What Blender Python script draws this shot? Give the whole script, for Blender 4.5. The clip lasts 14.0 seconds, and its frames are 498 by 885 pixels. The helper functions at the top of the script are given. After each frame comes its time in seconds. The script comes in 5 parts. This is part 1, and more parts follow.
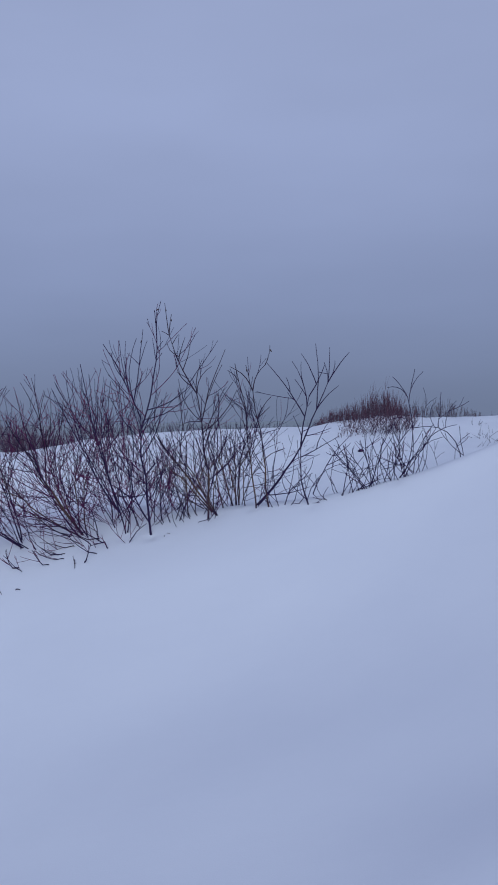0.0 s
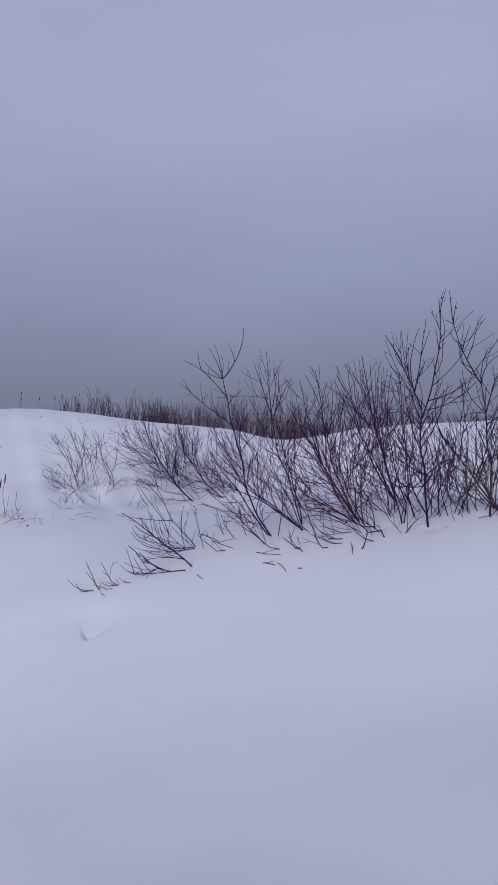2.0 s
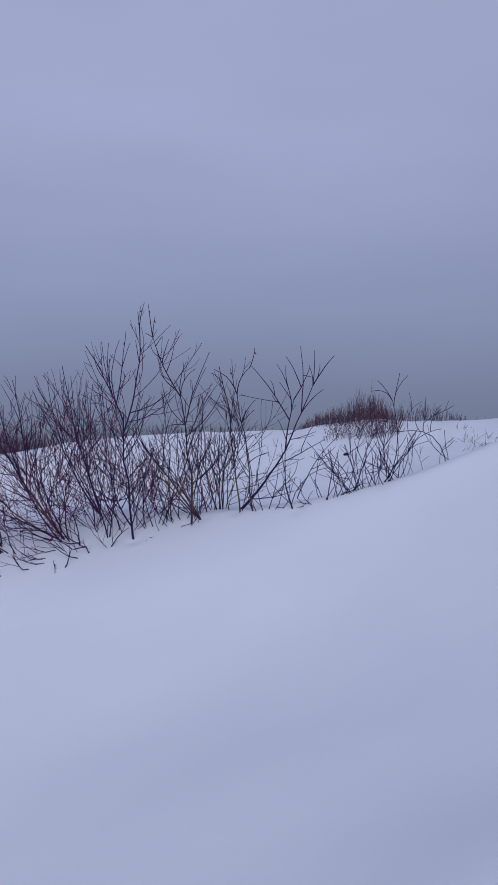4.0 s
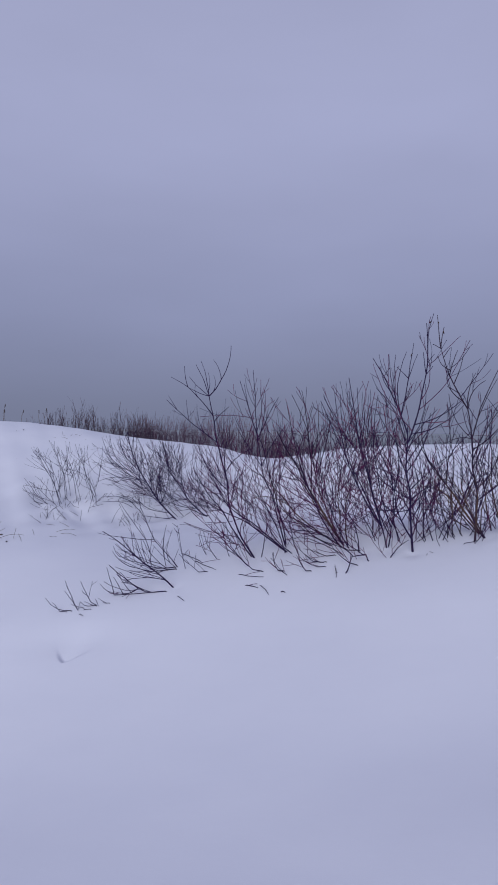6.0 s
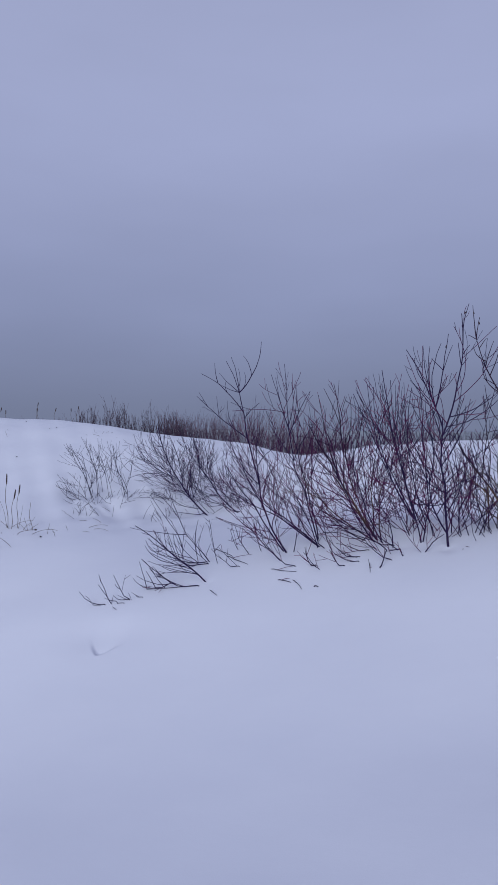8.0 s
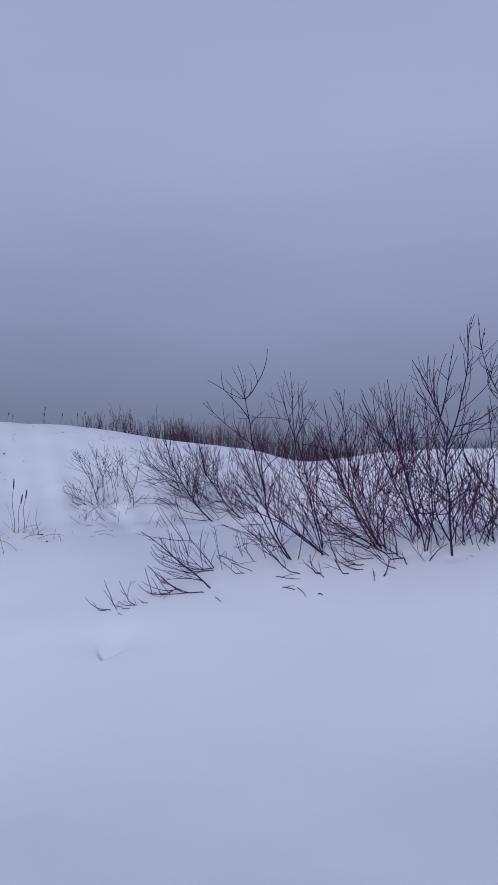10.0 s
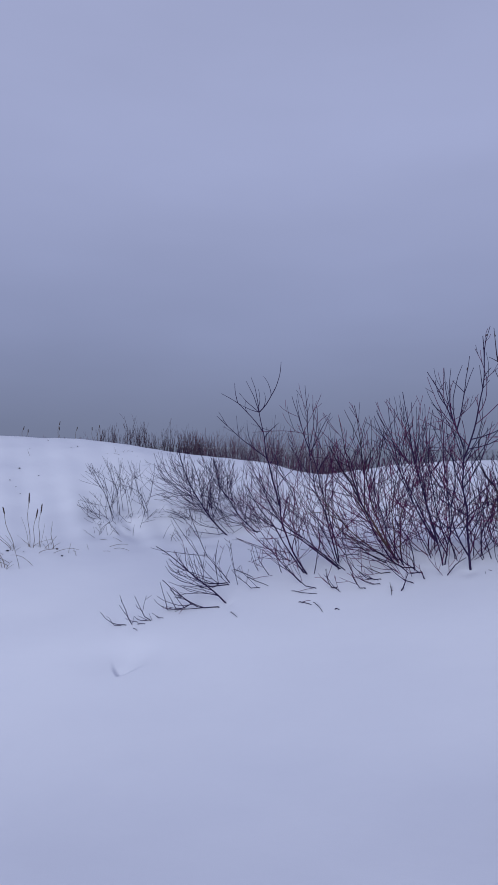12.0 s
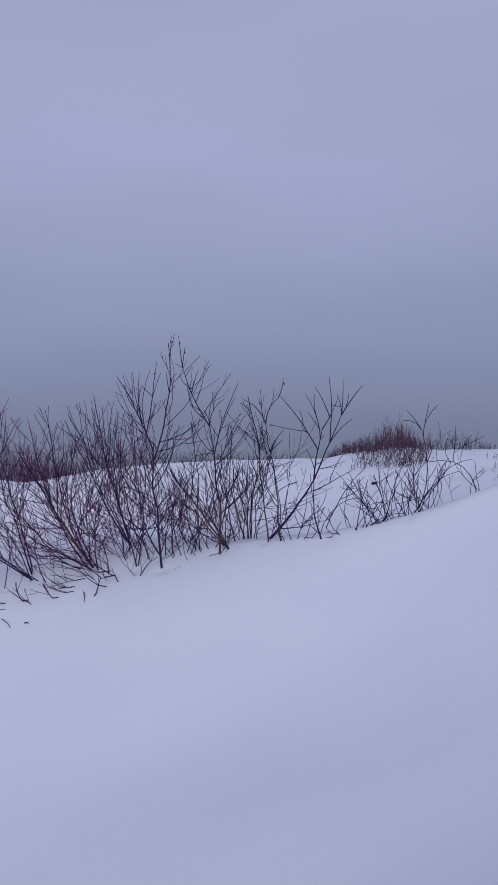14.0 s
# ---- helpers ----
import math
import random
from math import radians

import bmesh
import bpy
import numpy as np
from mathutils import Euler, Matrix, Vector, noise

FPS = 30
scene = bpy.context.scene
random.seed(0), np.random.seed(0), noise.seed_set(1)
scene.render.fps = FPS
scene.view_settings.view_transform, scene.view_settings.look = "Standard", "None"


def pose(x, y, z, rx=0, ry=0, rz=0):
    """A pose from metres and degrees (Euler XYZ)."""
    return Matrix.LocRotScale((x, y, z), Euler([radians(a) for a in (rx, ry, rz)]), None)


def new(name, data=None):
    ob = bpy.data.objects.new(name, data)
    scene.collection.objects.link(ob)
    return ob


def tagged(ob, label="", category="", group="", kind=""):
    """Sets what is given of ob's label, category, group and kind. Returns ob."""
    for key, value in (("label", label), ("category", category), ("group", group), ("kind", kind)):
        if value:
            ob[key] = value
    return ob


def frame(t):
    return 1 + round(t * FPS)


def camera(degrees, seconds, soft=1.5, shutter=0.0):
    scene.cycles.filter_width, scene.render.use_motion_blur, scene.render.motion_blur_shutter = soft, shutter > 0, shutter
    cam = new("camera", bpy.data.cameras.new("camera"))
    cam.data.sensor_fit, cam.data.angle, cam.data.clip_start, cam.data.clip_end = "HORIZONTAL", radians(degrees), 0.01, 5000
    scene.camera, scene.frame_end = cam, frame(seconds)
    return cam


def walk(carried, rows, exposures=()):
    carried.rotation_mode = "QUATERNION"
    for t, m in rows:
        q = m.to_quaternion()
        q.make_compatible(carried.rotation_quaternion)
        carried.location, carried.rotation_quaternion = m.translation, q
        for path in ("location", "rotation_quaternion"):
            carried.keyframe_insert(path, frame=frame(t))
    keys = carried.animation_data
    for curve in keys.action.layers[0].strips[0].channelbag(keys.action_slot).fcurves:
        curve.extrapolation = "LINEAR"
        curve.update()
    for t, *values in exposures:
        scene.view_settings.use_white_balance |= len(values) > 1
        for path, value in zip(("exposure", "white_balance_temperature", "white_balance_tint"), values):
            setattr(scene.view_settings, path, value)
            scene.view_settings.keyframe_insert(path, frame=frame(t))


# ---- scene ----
cam = camera(41.18, 14.0, soft=1.1, shutter=0.1)
PATH = [
    (0, pose(0.044, -0.008, 1.586, 88.10, 1.17, -8.06)),
    (0.2, pose(0.038, -0.005, 1.592, 88.26, 1.29, -4.99)),
    (0.5, pose(0.027, -0.001, 1.600, 88.55, 1.41, -1.69)),
    (0.7, pose(0.017, -0.023, 1.599, 88.17, 1.19, -0.54)),
    (1, pose(0.001, -0.056, 1.599, 87.48, 0.89, 3.34)),
    (1.2, pose(-0.011, -0.072, 1.598, 87.39, 0.83, 6.15)),
    (1.5, pose(-0.029, -0.097, 1.597, 87.52, 0.82, 10.45)),
    (1.7, pose(-0.056, -0.084, 1.595, 87.67, 0.61, 13.42)),
    (2, pose(-0.095, -0.064, 1.591, 87.54, 0.41, 14.19)),
    (2.2, pose(-0.085, -0.055, 1.594, 88.07, -0.09, 12.69)),
    (2.5, pose(-0.071, -0.041, 1.597, 88.45, -0.85, 7.75)),
    (2.7, pose(-0.048, -0.016, 1.594, 88.32, -0.49, 5.30)),
    (3, pose(-0.014, 0.021, 1.590, 88.12, 0.01, 0.43)),
    (3.2, pose(0.016, 0.051, 1.585, 87.85, 0.45, -2.57)),
    (4.25, pose(0.075, 0.030, 1.590, 88.60, 0.90, -9.60)),
    (5.3, pose(0.014, 0.003, 1.601, 89.38, 0.97, 2.28)),
    (5.5, pose(-0.015, -0.001, 1.608, 88.75, 0.85, 5.53)),
    (5.7, pose(-0.051, -0.005, 1.614, 89.61, 0.12, 8.62)),
    (6, pose(-0.106, -0.011, 1.623, 88.92, -0.82, 12.97)),
    (6.2, pose(-0.124, -0.005, 1.618, 89.89, -0.63, 14.94)),
    (6.5, pose(-0.151, 0.004, 1.611, 89.74, -0.33, 15.80)),
    (6.8, pose(-0.136, -0.005, 1.603, 89.03, -0.61, 15.42)),
    (7, pose(-0.126, -0.011, 1.598, 89.18, -0.80, 15.24)),
    (7.2, pose(-0.134, -0.001, 1.595, 88.32, -0.57, 16.23)),
    (7.5, pose(-0.145, 0.014, 1.590, 89.34, -0.22, 17.22)),
    (7.7, pose(-0.140, 0.012, 1.586, 90.22, -0.34, 16.29)),
    (8, pose(-0.133, 0.008, 1.581, 88.82, -0.52, 15.47)),
    (8.2, pose(-0.129, 0.003, 1.586, 89.21, -0.59, 15.40)),
    (10.3, pose(-0.127, -0.041, 1.607, 89.30, -1.02, 15.95)),
    (10.5, pose(-0.113, -0.048, 1.611, 89.95, -0.69, 15.44)),
    (10.8, pose(-0.112, -0.052, 1.616, 90.42, -0.64, 15.19)),
    (11, pose(-0.111, -0.055, 1.619, 90.30, -0.60, 15.30)),
    (11.2, pose(-0.121, -0.050, 1.606, 88.89, -0.56, 15.91)),
    (11.5, pose(-0.136, -0.042, 1.587, 88.61, -0.50, 16.69)),
    (11.7, pose(-0.140, -0.034, 1.598, 89.11, -0.56, 16.93)),
    (12, pose(-0.146, -0.022, 1.614, 90.30, -0.66, 17.04)),
    (12.2, pose(-0.137, -0.002, 1.610, 90.69, -0.61, 16.22)),
    (12.5, pose(-0.123, 0.028, 1.603, 89.99, -0.53, 12.94)),
    (12.7, pose(-0.100, 0.037, 1.605, 90.34, -0.62, 10.97)),
    (13, pose(-0.067, 0.050, 1.609, 90.03, -0.71, 6.41)),
    (13.2, pose(-0.032, 0.063, 1.603, 90.42, -0.36, 3.31)),
    (13.5, pose(0.020, 0.083, 1.595, 90.48, 0.18, -1.81)),
    (13.7, pose(0.032, 0.059, 1.600, 90.45, 0.37, -5.35)),
    (14, pose(0.050, 0.024, 1.608, 90.70, 0.78, -6.95)),
]
walk(cam, PATH, [
    (0, -0.02, 6092, 3.6),
    (0.5, -0.03, 6171, 4.2),
    (1, 0.00, 6303, 7.7),
    (1.5, 0.04, 6762, 11.0),
    (2, 0.04, 6874, 11.0),
    (2.5, 0.04, 6762, 11.0),
    (3, 0.04, 6762, 11.0),
    (3.6, 0.04, 6610, 10.0),
    (4.8, 0.01, 6250, 4.9),
    (5.5, 0.01, 6250, 4.9),
    (5.7, 0.03, 6700, 10.7),
    (6, 0.04, 6692, 12.2),
    (6.5, 0.04, 6727, 11.6),
    (7, 0.04, 6610, 10.0),
    (7.5, 0.04, 6500, 10.0),
    (8, 0.04, 6423, 9.4),
    (10.5, 0.04, 6465, 10.5),
    (11, 0.04, 6500, 10.0),
    (11.5, 0.04, 6423, 9.4),
    (12, 0.04, 6389, 10.0),
    (12.5, 0.04, 6313, 9.4),
    (13, 0.04, 6313, 9.4),
    (13.5, 0.04, 6507, 11.6),
    (14, 0.04, 6576, 10.5),
])

# ---- world, sun, light ----
SUN_UP, SUN_ROUND = 15.0, 183.0
world = bpy.data.worlds.new("overcast_sky")
scene.world = world
world.use_nodes = True
wn, wl = world.node_tree.nodes, world.node_tree.links
wn.clear()
w_out = wn.new("ShaderNodeOutputWorld")
w_bg = wn.new("ShaderNodeBackground")
w_bg.inputs["Strength"].default_value = 1.0
w_co = wn.new("ShaderNodeTexCoord")
w_sep = wn.new("ShaderNodeSeparateXYZ")
w_ramp = wn.new("ShaderNodeValToRGB")
w_ramp.color_ramp.interpolation = "B_SPLINE"
stops = [(0.0, (0.168, 0.196, 0.297)), (0.06, (0.183, 0.212, 0.332)), (0.16, (0.233, 0.267, 0.428)), (0.30, (0.303, 0.339, 0.530)),
         (0.52, (0.370, 0.406, 0.612)), (1.0, (0.215, 0.238, 0.370))]
while len(w_ramp.color_ramp.elements) < len(stops):
    w_ramp.color_ramp.elements.new(0.5)
for el, (pos, col) in zip(w_ramp.color_ramp.elements, stops):
    el.position, el.color = pos, (*col, 1)
w_noise = wn.new("ShaderNodeTexNoise")
w_noise.inputs["Scale"].default_value = 2.0
w_noise.inputs["Detail"].default_value = 4.0
w_flat = wn.new("ShaderNodeMapping")
w_flat.inputs["Scale"].default_value = (1.0, 1.0, 3.4)
w_noise.inputs["Roughness"].default_value = 0.45
w_map = wn.new("ShaderNodeMapRange")
w_map.inputs["From Min"].default_value, w_map.inputs["From Max"].default_value = 0.3, 0.7
w_map.inputs["To Min"].default_value, w_map.inputs["To Max"].default_value = 0.95, 1.05
w_mul = wn.new("ShaderNodeMix")
w_mul.data_type, w_mul.blend_type = "RGBA", "MULTIPLY"
w_mul.inputs["Factor"].default_value = 1.0
w_sky = wn.new("ShaderNodeTexSky")
w_sky.sky_type = "NISHITA"
w_sky.sun_disc = False
w_sky.sun_elevation, w_sky.sun_rotation = radians(SUN_UP), radians(SUN_ROUND)
w_sky.dust_density = 4.0
w_dim = wn.new("ShaderNodeMix")
w_dim.data_type, w_dim.blend_type = "RGBA", "ADD"
w_dim.inputs["Factor"].default_value = 0.0015
wl.new(w_co.outputs["Generated"], w_sep.inputs[0])
wl.new(w_co.outputs["Generated"], w_flat.inputs["Vector"])
wl.new(w_flat.outputs["Vector"], w_noise.inputs["Vector"])
wl.new(w_sep.outputs["Z"], w_ramp.inputs["Fac"])
wl.new(w_noise.outputs["Fac"], w_map.inputs["Value"])
wl.new(w_ramp.outputs["Color"], w_mul.inputs["A"])
wl.new(w_map.outputs["Result"], w_mul.inputs["B"])
wl.new(w_mul.outputs["Result"], w_dim.inputs["A"])
wl.new(w_sky.outputs["Color"], w_dim.inputs["B"])
wl.new(w_dim.outputs["Result"], w_bg.inputs["Color"])
wl.new(w_bg.outputs["Background"], w_out.inputs["Surface"])

sun_data = bpy.data.lights.new("sun", "SUN")
sun_data.energy, sun_data.angle, sun_data.color = 1.92, radians(50), (0.88, 0.925, 1.0)
sun = new("sun", sun_data)
sun.matrix_world = pose(0, 0, 30, 90 - SUN_UP, 0, 180 - SUN_ROUND)


# ---- materials ----
def material(name, rough=0.8, spec=0.3):
    m = bpy.data.materials.new(name)
    m.use_nodes = True
    b = m.node_tree.nodes["Principled BSDF"]
    b.inputs["Roughness"].default_value = rough
    b.inputs["Specular IOR Level"].default_value = spec
    return m, m.node_tree.nodes, m.node_tree.links, b


def noise_node(nodes, links, scale, detail, rough=0.55, stretch=None):
    co = nodes.new("ShaderNodeTexCoord")
    n = nodes.new("ShaderNodeTexNoise")
    n.inputs["Scale"].default_value, n.inputs["Detail"].default_value, n.inputs["Roughness"].default_value = scale, detail, rough
    if stretch:
        mp = nodes.new("ShaderNodeMapping")
        mp.inputs["Scale"].default_value = stretch
        links.new(co.outputs["Object"], mp.inputs["Vector"])
        links.new(mp.outputs["Vector"], n.inputs["Vector"])
    else:
        links.new(co.outputs["Object"], n.inputs["Vector"])
    return n


def ramp_node(nodes, links, source, stops):
    r = nodes.new("ShaderNodeValToRGB")
    while len(r.color_ramp.elements) < len(stops):
        r.color_ramp.elements.new(0.5)
    for el, (pos, col) in zip(r.color_ramp.elements, stops):
        el.position, el.color = pos, (*col, 1)
    links.new(source, r.inputs["Fac"])
    return r


def snow_material():
    m, n, l, b = material("snow", 0.75, 0.25)
    wide = noise_node(n, l, 0.45, 4.0, 0.5, (1.0, 1.6, 1.0))
    col = ramp_node(n, l, wide.outputs["Fac"], [(0.3, (0.715, 0.731, 0.803)), (0.7, (0.79, 0.801, 0.857))])
    l.new(col.outputs["Color"], b.inputs["Base Color"])
    soft = noise_node(n, l, 3.0, 5.0, 0.5, (1.0, 1.8, 1.0))
    grain = noise_node(n, l, 160.0, 3.0, 0.6)
    bump1 = n.new("ShaderNodeBump")
    bump1.inputs["Strength"].default_value, bump1.inputs["Distance"].default_value = 0.12, 0.03
    bump2 = n.new("ShaderNodeBump")
    bump2.inputs["Strength"].default_value, bump2.inputs["Distance"].default_value = 0.1, 0.004
    l.new(soft.outputs["Fac"], bump1.inputs["Height"])
    l.new(grain.outputs["Fac"], bump2.inputs["Height"])
    l.new(bump1.outputs["Normal"], bump2.inputs["Normal"])
    l.new(bump2.outputs["Normal"], b.inputs["Normal"])
    return m


def bark_material(name, stops, scale=35.0, foot=None):
    """Bark whose tone changes from stem to stem and along each stem; foot: the colour of the old bark a little above the snow."""
    m, n, l, b = material(name, 0.7, 0.18)
    geo = n.new("ShaderNodeNewGeometry")
    patch = noise_node(n, l, scale, 4.0, 0.6, (1.0, 1.0, 0.35))
    mix = n.new("ShaderNodeMath")
    mix.operation = "MULTIPLY_ADD"
    mix.inputs[1].default_value = 0.6
    add = n.new("ShaderNodeMath")
    add.operation = "MULTIPLY"
    add.inputs[1].default_value = 0.4
    l.new(geo.outputs["Random Per Island"], mix.inputs[0])
    l.new(patch.outputs["Fac"], add.inputs[0])
    l.new(add.outputs[0], mix.inputs[2])
    col = ramp_node(n, l, mix.outputs[0], stops)
    tone = col.outputs["Color"]
    if foot:
        co = n.new("ShaderNodeTexCoord")
        sep = n.new("ShaderNodeSeparateXYZ")
        lichen = noise_node(n, l, 9.0, 3.0, 0.6)
        amount = n.new("ShaderNodeMath")
        amount.operation = "MULTIPLY"
        over = n.new("ShaderNodeMix")
        over.data_type = "RGBA"
        over.inputs["B"].default_value = (*foot, 1)
        l.new(co.outputs["Object"], sep.inputs[0])
        age = ramp_node(n, l, sep.outputs["Z"], [(0.04, (0, 0, 0)), (0.18, (1, 1, 1)), (0.34, (1, 1, 1)), (0.52, (0, 0, 0))])
        l.new(age.outputs["Color"], amount.inputs[0])
        l.new(lichen.outputs["Fac"], amount.inputs[1])
        l.new(amount.outputs[0], over.inputs["Factor"])
        l.new(tone, over.inputs["A"])
        tone = over.outputs["Result"]
    l.new(tone, b.inputs["Base Color"])
    bump = n.new("ShaderNodeBump")
    bump.inputs["Strength"].default_value, bump.inputs["Distance"].default_value = 0.5, 0.002
    l.new(patch.outputs["Fac"], bump.inputs["Height"])
    l.new(bump.outputs["Normal"], b.inputs["Normal"])
    return m


def water_material():
    m, n, l, b = material("grey_frozen_water", 1.0, 0.0)
    wide = noise_node(n, l, 0.02, 4.0, 0.5)
    col = ramp_node(n, l, wide.outputs["Fac"], [(0.3, (0.335, 0.365, 0.385)), (0.7, (0.36, 0.39, 0.415))])
    l.new(col.outputs["Color"], b.inputs["Base Color"])
    return m


SNOW = snow_material()
WATER = water_material()
BARK = bark_material("dark_bark", [(0.2, (0.012, 0.010, 0.042)), (0.5, (0.015, 0.010, 0.044)), (0.68, (0.030, 0.011, 0.046)), (0.8, (0.07, 0.018, 0.048))])
DARK = bark_material("dark_twig", [(0.22, (0.013, 0.011, 0.046)), (0.52, (0.018, 0.011, 0.050)), (0.66, (0.045, 0.012, 0.054)), (0.8, (0.14, 0.020, 0.068))])
TWIG = bark_material("red_brown_twig", [(0.22, (0.013, 0.010, 0.044)), (0.44, (0.020, 0.010, 0.048)), (0.55, (0.066, 0.011, 0.056)), (0.8, (0.18, 0.018, 0.080))])
BROWN = bark_material("yellow_brown_bark", [(0.2, (0.013, 0.010, 0.030)), (0.5, (0.018, 0.011, 0.031)), (0.8, (0.060, 0.024, 0.038))], foot=(0.16, 0.095, 0.05))
PALE = bark_material("pale_dry_twig", [(0.1, (0.026, 0.024, 0.052)), (0.6, (0.046, 0.040, 0.072)), (0.95, (0.090, 0.074, 0.10))])
STRAW = bark_material("dry_straw", [(0.1, (0.075, 0.062, 0.065)), (0.6, (0.14, 0.115, 0.10)), (0.95, (0.24, 0.20, 0.16))])
SEED = bark_material("brown_seed_head", [(0.1, (0.035, 0.024, 0.026)), (0.9, (0.07, 0.045, 0.04))], 120.0)
# far brushwood: twig tones lightened, with the haze over distance put into the colour
FAR_TWIG = bark_material("hazed_red_twig", [(0.1, (0.062, 0.046, 0.078)), (0.5, (0.092, 0.050, 0.078)), (0.9, (0.150, 0.058, 0.082))])
FAR_GREY = bark_material("hazed_grey_twig", [(0.1, (0.050, 0.042, 0.070)), (0.5, (0.070, 0.050, 0.074)), (0.9, (0.12, 0.062, 0.075))])


# ---- ground ----
# crest of the back dune, 12 m off: bearing in degrees (right of straight ahead) and height in metres
CREST = [(-75, 1.85), (-45, 1.78), (-37.6, 1.735), (-31, 1.69), (-28.6, 1.625), (-25.7, 1.53), (-22.4, 1.44), (-18.8, 1.38), (-15.6, 1.29),
         (-14.2, 1.20), (-11.5, 1.10), (-9.3, 1.17), (-5.5, 1.31), (0, 1.40), (4, 1.44), (13.8, 1.45), (15.3, 1.53),
         (17.7, 1.58), (20.5, 1.63), (23.2, 1.57), (28.6, 1.59), (45, 1.62), (75, 1.6)]
CREST_R = 12.0
# edge of the near drift (bearing, metres away) and the dip behind it (bearing, height)
LIP = [(-20, 6.4), (-4, 5.9), (4, 5.3), (14, 4.9), (40, 4.9)]
LOW = [(-40, 0.55), (-20, 0.43), (-10, 0.61), (0, 0.71), (8, 0.71), (15, 0.70), (28, 0.98), (60, 1.1)]


def smooth(a, b, v):
    s = np.clip((v - a) / (b - a), 0, 1)
    return s * s * (3 - 2 * s)


BEARINGS = np.arange(-200, 200, 0.1)


def rounded(table, soft):
    """The table's values over all bearings, with its corners rounded over soft degrees."""
    raw = np.interp(BEARINGS, [a for a, _ in table], [h for _, h in table])
    k = np.exp(-0.5 * (np.arange(-4 * soft, 4 * soft + 0.05, 0.1) / soft) ** 2)
    pad = len(k) // 2
    return np.convolve(np.pad(raw, pad, mode="edge"), k / k.sum(), mode="same")[pad:-pad]


LIP_LINE, LOW_LINE, TOP_LINE, TOP_WIDE = rounded(LIP, 3.0), rounded(LOW, 3.0), rounded(CREST, 0.6), rounded(CREST, 7.0)


def near_slope(x, y):
    """The foot of the near drift, rising away from the eye and to the right."""
    xl = -2.5 + 0.675 * (x + 2.5) + 0.325 * np.hypot(x + 2.5, 0.4)
    xl = np.clip(xl, -5, 5)
    yy = np.clip(y, -6, 9)
    over = np.clip(yy - 4.3, 0, 1.5)
    rise = 0.78 * (np.clip(yy, 0, 4.3) / 5) ** 2.8 + 0.333 * over - 0.061 * over ** 2 + 0.15 * np.clip(yy - 5.8, 0, 9)
    bank = np.clip(x, -9, 3.5) - 1.95
    return rise + 0.2 * xl + 0.06 * np.clip(x, 0, 3.2) ** 2 + 0.11 * (bank + np.hypot(bank, 0.2))


def ground_height(x, y):
    x, y = np.asarray(x, float), np.asarray(y, float)
    r = np.hypot(x, y) + 1e-6
    az = np.degrees(np.arctan2(x, y))
    lip, low = np.interp(az, BEARINGS, LIP_LINE), np.interp(az, BEARINGS, LOW_LINE)
    top, wide = np.interp(az, BEARINGS, TOP_LINE), np.interp(az, BEARINGS, TOP_WIDE)
    top = wide + (top - wide) * smooth(10.0, 11.9, r)
    ease = 0.03 + 0.27 * smooth(-6, -24, az)
    rl = np.minimum(r, lip) - ease * np.log1p(np.exp(-np.abs(r - lip) / ease))
    near = near_slope(x / r * rl, y / r * rl)
    z = near + (low - near) * smooth(lip - 0.1 - ease, lip + 2.0, r)
    z = z + (top - z) * smooth(lip + 1.2, CREST_R, r)
    front = smooth(95, 70, np.abs(az))
    flat = near_slope(x, y)
    z = flat + (z - flat) * front
    fall = np.clip(r - CREST_R, 0, None)
    z = z - front * 9.0 * (1 - np.exp(-(fall / 9.0) ** 1.5))
    z = z - (1 - front) * np.clip(r - 14, 0, 60) * 0.02
    z = z - 0.02 * np.exp(-((x - 0.1) / 3.0) ** 2 - ((y - 2.75 + 0.12 * x) / 0.8) ** 2)
    for bx, by, wx, wy, up in ((-0.65, 1.45, 0.7, 0.42, 0.07), (1.05, 1.60, 0.5, 0.35, 0.05), (-1.9, 2.3, 0.6, 0.4, 0.03), (0.2, 2.5, 0.8, 0.35, 0.02)):
        z = z + up * np.exp(-((x - bx) / wx) ** 2 - ((y - by) / wy) ** 2)
    z = z + 0.08 * np.exp(-(r / 1.7) ** 2)
    near_w = np.exp(-((r - 5) / 5.0) ** 2)
    z = z + 0.020 * np.sin(0.3 * x + 1.0 * y + 1.0) * np.sin(0.55 * x + 0.2 * y) * smooth(1, 4, r) * smooth(8.0, 5.8, r)
    z = z + 0.014 * np.sin(2.0 * r + 1.3 * np.sin(0.14 * az) + 0.8 * np.sin(0.33 * az + 1.0)) * smooth(6.5, 8.0, r) * smooth(11.6, 10.0, r)
    z = z + 0.012 * np.sin(2.3 * x - 1.1 * y + 0.4) * np.sin(1.7 * y + 0.9 * x + 2.0) * near_w
    return z


def dent_depth(x, y):
    """A shallow hollow in the near snow, broken off steeply on the side towards the eye."""
    u, v = x + 2.355, y - 4.15
    edge = 1.6 * np.abs(u) ** 1.3 - 0.2 * u
    bowl = 0.034 * np.exp(-(u / 0.085) ** 2) * smooth(edge - 0.045, edge + 0.03, v) * np.exp(-np.clip(v - edge, 0, 9) / 0.14)
    return bowl + 0.022 * np.exp(-((x + 2.42) / 0.30) ** 2 - ((y - 4.36) / 0.17) ** 2)


